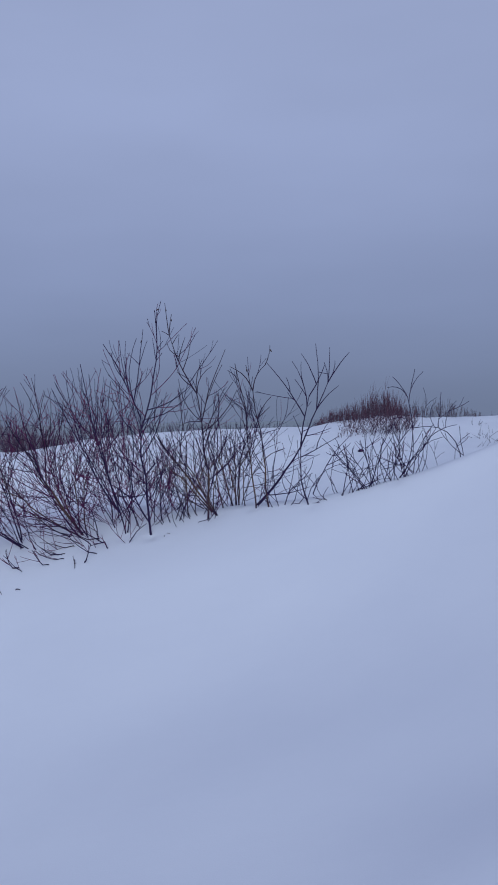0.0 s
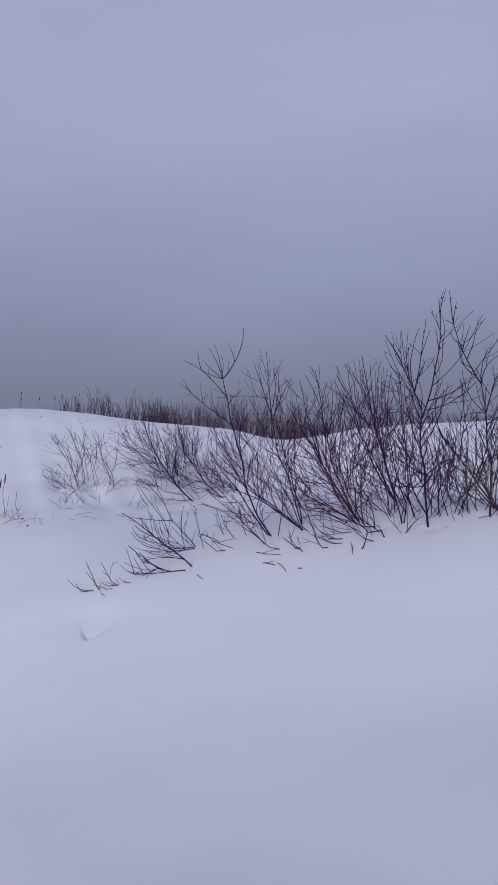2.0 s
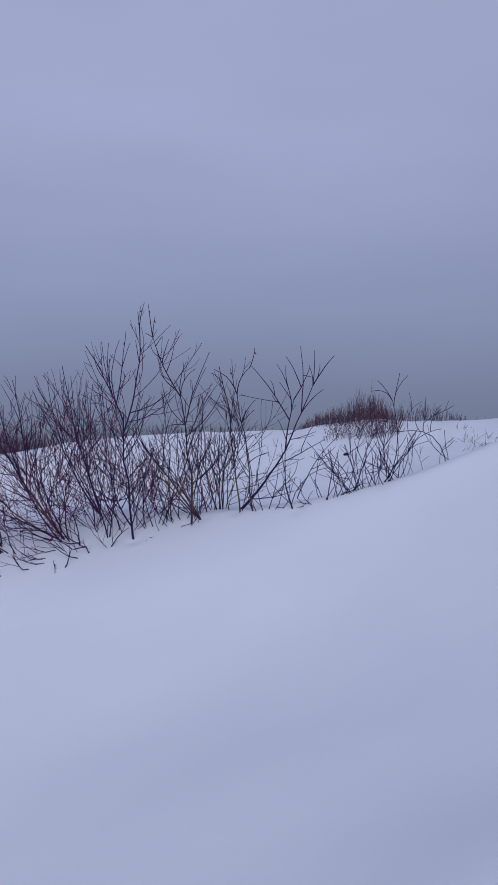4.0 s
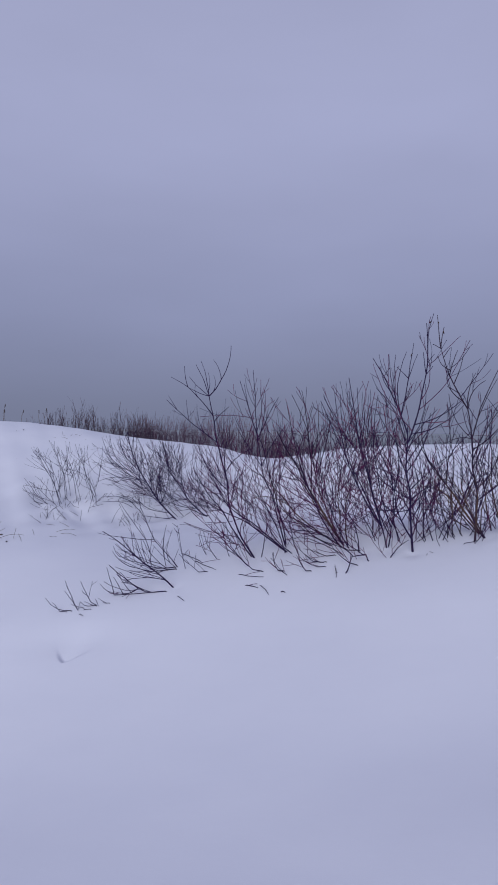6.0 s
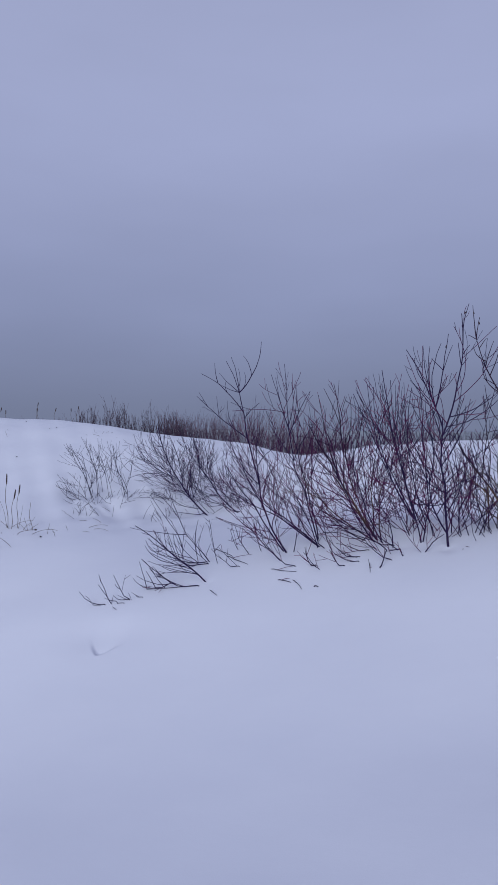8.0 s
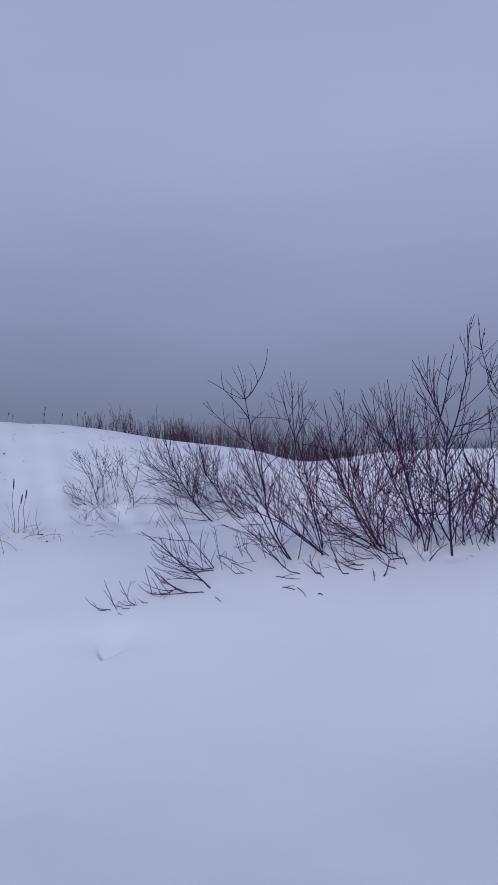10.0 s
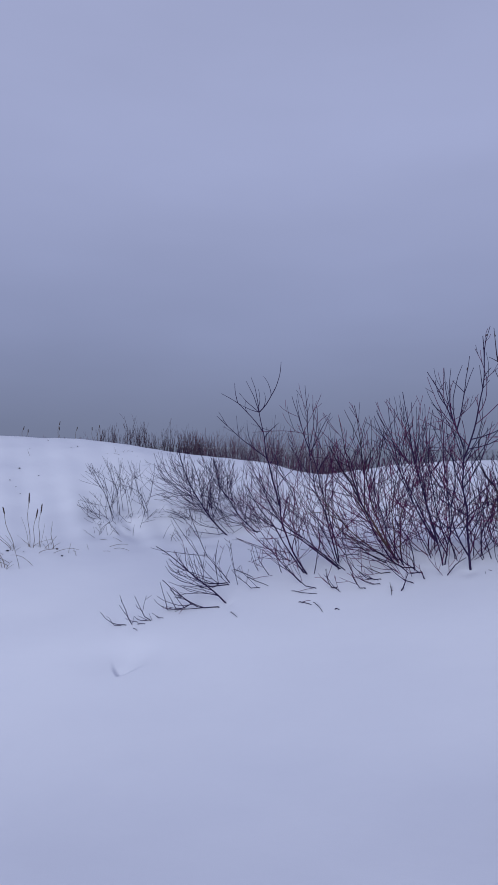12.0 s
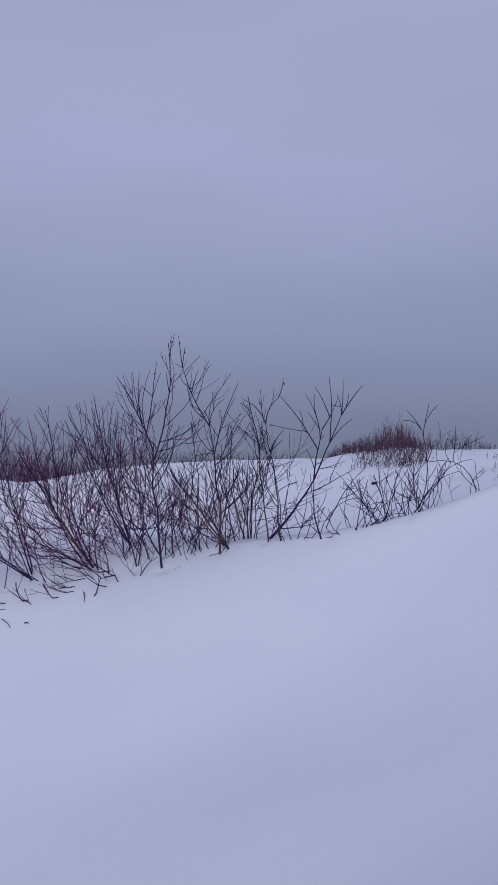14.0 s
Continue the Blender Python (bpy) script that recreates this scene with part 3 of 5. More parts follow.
bent_shrub_forks = [
    (-0.23, 0.01, 0.43, -0.24, 0.50, -0.06, 12),
    (-0.27, 0.01, 0.63, -0.26, 0.35, -0.07, 11),
    (-0.28, 0.01, 0.80, 0.23, 0.17, -0.10, 9),
    (-0.27, 0.04, 0.37, -0.28, 0.15, 0.13, 8),
    (-0.06, 0.15, 1.00, -0.15, 0.47, -0.00, 11),
    (-0.05, 0.15, 0.98, -0.05, 0.58, 0.00, 11),
    (-0.05, 0.15, 1.00, 0.02, 0.40, 0.07, 9),
    (-0.03, 0.15, 0.95, 0.16, 0.37, -0.03, 10),
    (-0.09, 0.15, 1.14, -0.08, 0.31, -0.02, 8),
    (-0.03, 0.15, 1.03, 0.04, 0.33, 0.03, 9),
    (0.03, 0.15, 0.70, 0.18, 0.39, -0.05, 9),
    (0.02, 0.15, 0.71, -0.25, 0.33, -0.01, 9),
    (0.12, 0.15, 0.46, 0.09, 0.52, 0.06, 10),
    (0.14, 0.07, 0.18, -0.25, 0.42, 0.04, 9),
]
bent_shrub_more_forks = [
    (-0.07, -0.31, 0.15, -0.20, 0.10, -0.07, 7),
    (-0.16, -0.16, 0.17, -0.03, 0.14, 0.23, 6),
]
shrub("bent_shrub", "dark shrub with long stems bent over sideways", -1.26, 5.40, bent_shrub_stems + bent_shrub_more_stems + bent_shrub_forks + bent_shrub_more_forks, 9, 15, dense=8, top=0.75, mats=(BARK, TWIG))

leaning_shrub_stems = [
    (0.03, 0.00, 0.00, -0.60, 0.91, -0.01, 20),
    (0.02, 0.02, 0.00, -0.29, 0.82, -0.07, 16),
    (0.00, 0.07, 0.00, -0.53, 0.64, 0.03, 15),
    (0.03, -0.00, 0.00, -0.78, 0.59, -0.04, 14),
    (0.03, 0.01, 0.00, -0.60, 0.38, -0.11, 12),
    (0.05, -0.01, 0.00, 0.02, 0.52, -0.09, 13),
    (-0.03, 0.10, 0.00, 0.03, 0.82, -0.04, 11),
    (-0.16, 0.30, 0.00, -0.33, 0.12, -0.05, 10),
    (0.21, -0.17, 0.00, -0.37, 0.10, -0.05, 11),
    (0.01, -0.21, 0.00, -0.31, 0.03, 0.03, 9),
    (-0.18, -0.43, 0.00, -0.13, 0.10, -0.08, 8),
    (-0.06, -0.31, 0.00, -0.22, 0.05, -0.04, 8),
    (-0.01, -0.51, 0.00, -0.01, 0.06, 0.03, 7),
    (-0.39, -0.38, 0.00, -0.12, 0.14, -0.16, 8),
]
leaning_shrub_forks = [
    (-0.28, 0.00, 0.51, -0.21, 0.70, -0.02, 13),
    (-0.25, 0.00, 0.45, -0.12, 0.85, 0.03, 14),
    (-0.33, 0.00, 0.94, -0.12, 0.34, 0.02, 9),
    (-0.29, 0.00, 0.82, 0.03, 0.38, -0.08, 10),
    (-0.27, 0.00, 0.74, 0.08, 0.24, -0.08, 9),
    (-0.41, 0.00, 0.79, -0.28, 0.11, 0.06, 9),
    (-0.34, 0.00, 0.66, -0.25, 0.17, 0.07, 10),
    (-0.21, 0.02, 0.54, 0.09, 0.58, 0.03, 11),
    (-0.25, 0.00, 0.74, 0.02, 0.42, 0.05, 9),
    (-0.31, 0.07, 0.46, -0.14, 0.47, 0.06, 11),
    (-0.41, 0.07, 0.58, -0.31, 0.07, -0.01, 9),
    (-0.43, -0.00, 0.38, -0.36, 0.04, 0.14, 9),
    (-0.56, -0.00, 0.52, -0.08, 0.37, -0.05, 10),
    (-0.32, 0.01, 0.16, -0.21, 0.15, 0.14, 8),
]
leaning_shrub_more_forks = [
    (0.11, -0.17, 0.01, -0.14, 0.16, 0.18, 7),
]
shrub("leaning_shrub", "leaning shrub with thick brown lower stems", -0.55, 5.41, leaning_shrub_stems + leaning_shrub_forks + leaning_shrub_more_forks, 8, 16, dense=7.5, mats=(BROWN, TWIG), top=0.8)

upright_shrub_stems = [
    (0.00, 0.08, 0.00, -0.02, 0.05, 0.04, 13),
    (-0.16, -0.07, 0.00, 0.05, 0.13, -0.03, 12),
    (0.13, 0.29, 0.00, -0.14, 0.27, 0.11, 14),
    (0.13, 0.29, 0.00, 0.06, 0.38, 0.01, 12),
    (0.05, 0.45, 0.00, -0.23, 0.34, 0.06, 10),
    (0.15, 0.10, 0.00, 0.14, 0.14, -0.12, 10),
    (0.22, 0.38, 0.00, -0.18, 0.28, 0.13, 10),
    (-0.08, 0.25, 0.00, -0.18, 0.42, 0.10, 10),
    (0.00, 0.58, 0.00, -0.07, 0.40, 0.07, 9),
    (0.07, 0.60, 0.00, 0.04, 0.48, -0.06, 10),
]
upright_shrub_forks = [
    (-0.02, 0.08, 0.05, -0.11, -0.02, -0.01, 12),
    (-0.11, -0.07, 0.12, -0.12, 0.07, 0.07, 11),
    (-0.23, -0.07, 0.21, -0.23, 0.08, -0.02, 9),
    (0.09, 0.29, 0.14, -0.49, 1.00, -0.01, 13),
    (0.09, 0.29, 0.17, -0.28, 1.16, -0.02, 15),
    (0.06, 0.29, 0.19, -0.36, 1.03, -0.07, 12),
    (0.02, 0.29, 0.24, -0.27, 0.97, -0.07, 11),
    (0.06, 0.29, 0.19, -0.18, 1.06, -0.03, 12),
    (0.15, 0.29, 0.11, -0.16, 0.98, -0.09, 12),
    (0.15, 0.29, 0.13, -0.11, 1.05, -0.07, 12),
    (0.18, 0.29, 0.24, -0.08, 0.93, -0.00, 11),
    (-0.05, 0.29, 0.63, -0.12, 0.43, 0.03, 10),
    (-0.08, 0.29, 0.80, 0.01, 0.34, 0.05, 9),
    (-0.13, 0.29, 1.11, -0.05, 0.15, -0.10, 7),
]
upright_shrub_more_forks = [
    (-0.14, 0.29, 0.56, -0.18, 0.34, -0.01, 9),
    (-0.19, 0.29, 0.87, -0.10, 0.21, -0.04, 8),
    (-0.19, 0.29, 0.87, 0.07, 0.24, -0.06, 8),
    (-0.04, 0.45, 0.19, -0.30, 0.04, 0.09, 8),
]
shrub("upright_shrub", "dense dark reddish shrub with upright stems", -0.33, 4.95, upright_shrub_stems + upright_shrub_forks + upright_shrub_more_forks, 12, 17, dense=8.5, mats=(BARK, TWIG), top=0.75)

tall_shrub_stems = [
    (0.01, 0.04, 0.00, -0.06, 0.95, -0.02, 20),
    (0.03, 0.26, 0.00, 0.04, 0.45, -0.02, 9),
    (0.07, 0.26, 0.00, -0.01, 0.39, 0.05, 9),
    (0.17, 0.17, 0.00, -0.08, 0.40, -0.05, 9),
    (0.12, 0.19, 0.00, 0.12, 0.41, -0.19, 8),
    (0.17, 0.20, 0.00, 0.14, 0.38, 0.02, 8),
    (-0.08, 0.21, 0.00, -0.10, 0.19, 0.06, 8),
]
tall_shrub_forks = [
    (-0.00, 0.04, 0.06, -0.14, 0.46, -0.09, 17),
    (-0.13, 0.04, 0.45, -0.22, 0.38, 0.02, 10),
    (-0.10, 0.04, 0.28, -0.30, -0.05, 0.13, 8),
    (-0.04, 0.04, 0.89, -0.28, 0.57, 0.03, 14),
    (-0.11, 0.04, 1.13, -0.09, 0.37, -0.03, 9),
    (-0.18, 0.04, 1.22, -0.08, 0.20, -0.08, 8),
    (-0.09, 0.04, 1.09, -0.06, 0.40, -0.05, 9),
    (-0.07, 0.04, 1.07, 0.00, 0.44, -0.09, 10),
    (-0.06, 0.04, 1.02, 0.04, 0.55, 0.01, 11),
    (-0.03, 0.04, 1.19, 0.04, 0.29, -0.04, 8),
    (-0.10, 0.04, 1.31, -0.04, 0.09, 0.01, 7),
    (-0.03, 0.04, 0.80, 0.10, 0.91, 0.06, 15),
    (0.07, 0.04, 1.47, 0.05, 0.29, -0.05, 10),
    (0.07, 0.04, 1.39, 0.06, 0.07, -0.03, 7),
]
tall_shrub_more_forks = [
    (0.07, 0.04, 1.31, 0.05, 0.06, 0.02, 7),
    (0.06, 0.04, 1.28, -0.01, 0.20, -0.01, 8),
    (0.01, 0.04, 0.98, 0.34, 0.17, 0.08, 10),
    (-0.01, 0.04, 0.86, 0.36, 0.24, 0.10, 9),
    (-0.04, 0.04, 0.70, -0.25, 0.38, -0.05, 10),
    (-0.03, 0.04, 0.61, -0.15, 0.49, -0.05, 10),
    (-0.03, 0.04, 0.57, 0.14, 0.47, 0.08, 11),
    (-0.03, 0.04, 0.70, 0.19, 0.37, -0.07, 9),
    (-0.03, 0.04, 0.48, 0.30, 0.26, -0.03, 9),
    (-0.03, 0.04, 0.40, -0.27, 0.21, -0.06, 9),
    (-0.02, 0.04, 0.31, -0.25, 0.08, -0.20, 9),
    (-0.02, 0.04, 0.26, 0.13, 0.35, 0.09, 9),
    (-0.10, 0.04, 0.23, -0.40, 0.29, 0.05, 9),
    (-0.10, 0.04, 0.24, 0.33, 0.31, -0.09, 9),
]
tall_shrub_last_forks = [
    (-0.02, 0.04, 0.39, 0.32, 0.14, -0.11, 8),
    (-0.03, 0.04, 0.52, -0.34, 0.11, 0.07, 8),
    (-0.04, 0.04, 0.65, 0.32, 0.47, -0.04, 9),
    (-0.04, 0.04, 0.74, -0.25, 0.49, 0.09, 9),
    (-0.04, 0.04, 0.83, 0.11, 0.43, 0.11, 8),
    (-0.14, 0.04, 0.54, -0.21, 0.54, -0.04, 9),
    (-0.13, 0.04, 0.45, -0.04, 0.56, 0.07, 9),
]
shrub("tall_shrub", "tallest bare shrub with one thick dark trunk", -0.01, 5.08, tall_shrub_stems + tall_shrub_forks + tall_shrub_more_forks + tall_shrub_last_forks, 8, 18, dense=7, clinging=3, top=0.6, mats=(BARK, TWIG), bare=0.72)

slanting_shrub_stems = [
    (0.11, 0.05, 0.00, -0.49, 0.62, -0.01, 19),
    (0.09, 0.13, 0.00, -0.45, 0.42, 0.02, 15),
    (0.10, 0.08, 0.00, -0.27, 0.42, 0.01, 13),
    (0.09, 0.15, 0.00, -0.36, 0.52, 0.01, 10),
    (0.06, 0.19, 0.00, -0.30, 0.30, -0.00, 9),
    (-0.00, 0.02, 0.00, -0.06, 0.97, 0.03, 17),
    (-0.14, 0.18, 0.00, -0.05, 0.99, 0.01, 10),
    (0.15, 0.21, 0.00, -0.13, 0.60, 0.01, 12),
    (0.04, 0.32, 0.00, -0.37, 0.28, -0.01, 11),
    (-0.04, 0.15, 0.00, -0.12, 0.35, -0.10, 9),
    (-0.09, 0.21, 0.00, 0.11, 0.44, -0.06, 9),
    (-0.19, 0.20, 0.00, -0.00, 0.37, 0.06, 8),
    (0.07, 0.21, 0.00, 0.08, 0.46, -0.06, 10),
    (-0.18, 0.16, 0.00, -0.11, 0.34, 0.09, 8),
]
slanting_shrub_more_stems = [
    (-0.11, 0.16, 0.00, -0.20, 0.13, 0.18, 7),
]
slanting_shrub_forks = [
    (-0.16, 0.05, 0.42, -0.19, -0.00, 0.26, 9),
    (-0.21, 0.05, 0.47, 0.08, 0.43, -0.05, 10),
    (-0.06, 0.02, 0.99, -0.20, 0.45, -0.04, 13),
    (-0.26, 0.02, 1.48, -0.03, 0.26, -0.01, 10),
    (-0.26, 0.02, 1.47, 0.02, 0.18, -0.03, 9),
    (-0.25, 0.02, 1.46, -0.07, 0.06, 0.03, 7),
    (-0.23, 0.02, 1.41, 0.04, 0.08, -0.02, 7),
    (-0.20, 0.02, 1.27, 0.06, 0.19, -0.03, 9),
    (-0.17, 0.02, 1.21, 0.07, 0.20, 0.03, 9),
    (-0.21, 0.02, 1.31, -0.07, 0.11, -0.14, 8),
    (-0.12, 0.02, 1.09, -0.09, 0.08, 0.02, 8),
    (-0.17, 0.02, 1.06, -0.05, 0.20, -0.13, 10),
    (-0.08, 0.02, 1.02, 0.07, 0.24, -0.08, 9),
    (-0.06, 0.02, 0.97, 0.12, 0.23, -0.14, 9),
]
slanting_shrub_more_forks = [
    (-0.02, 0.02, 0.78, 0.19, 0.54, -0.03, 11),
    (-0.02, 0.02, 0.79, 0.16, 0.41, -0.04, 9),
    (-0.01, 0.02, 0.68, 0.26, 0.32, 0.08, 11),
    (-0.01, 0.02, 0.60, 0.23, 0.46, -0.05, 10),
    (-0.02, 0.02, 0.73, -0.19, -0.01, 0.12, 8),
    (-0.01, 0.02, 0.52, 0.14, 0.34, -0.04, 9),
    (-0.01, 0.02, 0.43, -0.12, 0.30, -0.00, 9),
    (0.08, 0.21, 0.33, 0.03, 0.40, 0.09, 9),
    (-0.14, 0.15, 0.30, -0.35, 0.05, 0.16, 8),
    (0.02, 0.15, 0.13, -0.11, 0.43, -0.07, 9),
    (-0.33, 0.05, 0.67, -0.03, 0.38, -0.11, 9),
    (-0.21, 0.05, 0.47, -0.22, 0.38, -0.07, 8),
    (-0.01, 0.02, 0.39, 0.19, 0.34, 0.08, 8),
    (-0.01, 0.02, 0.30, -0.20, 0.21, 0.11, 8),
]
slanting_shrub_last_forks = [
    (-0.02, 0.02, 0.73, -0.18, 0.36, -0.11, 8),
]
shrub("slanting_shrub", "tall shrub with a slanting brown stem clump", 0.43, 5.09, slanting_shrub_stems + slanting_shrub_more_stems + slanting_shrub_forks + slanting_shrub_more_forks + slanting_shrub_last_forks, 5, 19, dense=6.5, clinging=2, mats=(BROWN, DARK), top=0.7, bare=0.72)

bundled_shrub_stems = [
    (-0.10, -0.28, 0.00, -0.15, 0.47, 0.02, 14),
    (-0.07, -0.28, 0.00, 0.01, 0.67, -0.03, 13),
    (-0.05, -0.28, 0.00, 0.07, 0.56, -0.06, 12),
    (-0.08, -0.28, 0.00, -0.10, 0.54, 0.03, 13),
    (-0.06, -0.28, 0.00, 0.12, 0.67, -0.05, 12),
    (0.03, -0.65, 0.00, -0.14, 1.11, 0.02, 13),
    (0.12, -0.73, 0.00, -0.11, 0.88, 0.01, 14),
    (-0.01, -0.38, 0.00, 0.02, 0.44, -0.07, 9),
    (-0.13, -0.28, 0.00, 0.09, 0.41, -0.04, 9),
    (-0.11, -0.28, 0.00, -0.20, 0.40, -0.07, 8),
    (-0.04, -0.28, 0.00, 0.20, 0.39, -0.08, 8),
]
bundled_shrub_forks = [
    (-0.18, -0.28, 0.27, -0.00, 0.36, -0.05, 10),
    (-0.08, -0.28, 0.36, -0.03, 0.31, -0.07, 9),
    (-0.03, -0.28, 0.31, 0.08, 0.29, 0.11, 9),
    (-0.09, -0.65, 0.99, -0.08, 0.10, 0.10, 7),
    (-0.05, -0.65, 0.79, -0.05, 0.14, -0.00, 7),
    (-0.03, -0.65, 0.70, 0.07, 0.15, -0.05, 8),
    (0.04, -0.28, 0.53, -0.06, 0.27, -0.06, 8),
    (0.01, -0.73, 0.91, -0.17, 0.19, 0.12, 11),
    (0.01, -0.73, 0.91, 0.10, 0.20, -0.11, 11),
    (0.11, -0.73, 1.08, 0.04, 0.15, 0.06, 8),
    (-0.02, -0.73, 0.98, -0.02, 0.14, 0.02, 7),
    (0.04, -0.73, 0.70, 0.11, 0.16, -0.07, 9),
    (0.05, -0.73, 0.66, 0.09, 0.12, -0.02, 8),
    (0.03, -0.73, 0.78, -0.07, 0.10, 0.18, 7),
]
bundled_shrub_more_forks = [
    (0.08, -0.73, 0.38, 0.16, 0.07, -0.08, 9),
    (0.09, -0.73, 0.28, -0.12, 0.30, -0.09, 8),
    (0.00, -0.65, 0.36, 0.14, 0.23, -0.07, 7),
    (-0.08, -0.28, 0.22, -0.06, 0.36, -0.15, 8),
    (0.04, -0.73, 0.70, -0.06, 0.18, -0.07, 7),
]
shrub("bundled_shrub", "shrub of bundled yellowish brown stems", 0.77, 5.68, bundled_shrub_stems + bundled_shrub_forks + bundled_shrub_more_forks, 4, 20, dense=6, clinging=2, mats=(BROWN, DARK), top=0.75, bare=0.8)

forked_shrub_stems = [
    (-0.01, 0.08, 0.00, 0.43, 0.46, 0.04, 25),
]
forked_shrub_forks = [
    (0.42, 0.08, 0.42, 0.07, 0.39, -0.02, 15),
    (0.42, 0.08, 0.42, 0.23, 0.50, 0.00, 15),
    (0.65, 0.08, 0.89, 0.18, 0.24, -0.03, 12),
    (0.66, 0.08, 0.90, 0.01, 0.27, 0.02, 9),
    (0.46, 0.08, 0.68, -0.30, 0.39, 0.03, 12),
    (0.35, 0.08, 0.85, -0.04, 0.12, 0.06, 8),
    (0.38, 0.08, 0.81, -0.06, 0.04, -0.09, 7),
    (0.49, 0.08, 0.79, 0.13, 0.26, 0.03, 11),
    (0.48, 0.08, 0.76, -0.12, 0.32, 0.08, 10),
    (0.57, 0.08, 0.90, -0.14, 0.23, 0.04, 10),
    (0.54, 0.08, 0.70, 0.02, 0.52, 0.03, 11),
    (0.48, 0.08, 0.79, -0.10, 0.15, 0.02, 8),
    (0.54, 0.08, 0.70, 0.20, 0.18, -0.05, 10),
    (0.57, 0.08, 1.01, 0.09, -0.04, 0.02, 7),
]
forked_shrub_more_forks = [
    (0.63, 0.08, 0.90, -0.01, 0.16, 0.06, 8),
    (0.69, 0.08, 0.94, 0.02, 0.12, 0.06, 8),
    (0.45, 0.08, 0.90, -0.02, 0.18, -0.05, 8),
    (0.44, 0.08, 0.52, -0.08, 0.14, 0.03, 8),
    (0.31, 0.08, 0.27, 0.22, 0.08, -0.13, 8),
    (0.21, 0.08, 0.18, 0.03, 0.26, -0.08, 8),
]
shrub("forked_shrub", "open shrub with one thick slanting forked stem", 0.76, 5.06, forked_shrub_stems + forked_shrub_forks + forked_shrub_more_forks, 0, 21, dense=3.5, reach=0.6, bare=0.7)

small_shrub_stems = [
    (0.01, 0.03, 0.00, -0.06, 0.42, -0.06, 13),
    (-0.14, 0.12, 0.00, 0.09, 0.22, 0.06, 7),
    (-0.18, 0.17, 0.00, 0.10, 0.32, 0.04, 8),
    (-0.18, 0.19, 0.00, -0.06, 0.30, -0.06, 7),
    (-0.23, 0.21, 0.00, -0.07, 0.18, -0.01, 7),
    (-0.33, 0.34, 0.00, 0.05, 0.22, -0.03, 7),
    (0.10, 0.03, 0.00, -0.07, 0.04, 0.06, 6),
    (0.12, -0.00, 0.00, 0.02, 0.09, -0.19, 6),
    (0.16, -0.02, 0.00, -0.12, 0.18, -0.14, 6),
    (-0.26, 0.26, 0.00, -0.08, 0.22, 0.04, 7),
    (-0.09, 0.09, 0.00, 0.12, 0.23, 0.03, 6),
]
small_shrub_forks = [
    (-0.00, 0.03, 0.08, 0.34, 0.43, -0.06, 9),
    (0.10, 0.03, 0.23, 0.19, 0.09, 0.03, 7),
    (-0.05, 0.03, 0.34, 0.29, 0.17, 0.01, 9),
    (0.07, 0.03, 0.37, 0.10, 0.21, -0.07, 8),
    (-0.05, 0.03, 0.28, -0.03, 0.21, -0.02, 7),
    (-0.03, 0.03, 0.17, 0.07, 0.18, 0.10, 6),
    (-0.14, 0.17, 0.10, -0.01, 0.21, -0.14, 6),
    (-0.15, 0.17, 0.06, 0.12, 0.10, -0.09, 6),
    (0.01, 0.03, 0.03, 0.29, 0.26, -0.18, 7),
]
shrub("small_shrub", "small sparse shrub at the edge of the drift", 1.15, 4.71, small_shrub_stems + small_shrub_forks, 0, 22, dense=4, reach=0.8)

fan_shrub_stems = [
    (-0.19, 0.04, 0.00, 0.11, 0.37, -0.02, 8),
    (-0.17, 0.17, 0.00, -0.07, 0.13, 0.03, 7),
    (-0.19, 0.05, 0.00, 0.14, 0.16, -0.11, 7),
    (-0.11, 0.03, 0.00, 0.22, 0.11, -0.02, 7),
    (-0.10, 0.03, 0.00, -0.07, 0.34, 0.02, 7),
    (0.01, -0.00, 0.00, -0.34, 0.37, 0.02, 7),
    (-0.00, 0.01, 0.00, 0.19, 0.36, -0.06, 7),
    (0.07, 0.01, 0.00, -0.07, 0.39, -0.07, 7),
    (0.09, 0.01, 0.00, 0.02, 0.20, -0.09, 5),
    (0.20, -0.02, 0.00, -0.19, 0.31, -0.03, 7),
    (-0.14, 0.03, 0.00, 0.12, 0.23, 0.06, 6),
    (-0.05, 0.02, 0.00, -0.06, 0.20, -0.01, 6),
    (-0.10, 0.03, 0.00, 0.28, 0.09, -0.17, 7),
    (0.03, -0.00, 0.00, -0.31, 0.29, 0.02, 7),
]
fan_shrub_more_stems = [
    (0.06, 0.00, 0.00, -0.24, 0.30, 0.02, 7),
    (-0.03, 0.02, 0.00, -0.15, 0.26, 0.10, 6),
    (0.01, 0.04, 0.00, 0.13, 0.35, 0.01, 6),
    (0.10, 0.00, 0.00, 0.08, 0.27, 0.03, 6),
    (0.10, 0.01, 0.00, -0.15, 0.32, -0.03, 6),
    (0.15, 0.01, 0.00, 0.03, 0.40, 0.10, 5),
    (0.13, 0.01, 0.00, -0.06, 0.39, -0.15, 5),
    (-0.16, 0.04, 0.00, 0.06, 0.34, 0.09, 5),
    (-0.07, 0.02, 0.00, 0.11, 0.33, 0.06, 5),
    (-0.17, 0.18, 0.00, 0.04, 0.32, -0.20, 5),
]
fan_shrub_forks = [
    (0.06, 0.01, 0.15, 0.04, 0.16, 0.12, 5),
    (-0.06, 0.03, 0.10, 0.13, 0.08, -0.15, 5),
    (-0.23, -0.00, 0.35, -0.01, 0.10, 0.17, 5),
    (-0.14, 0.03, 0.13, 0.21, 0.04, -0.21, 5),
]
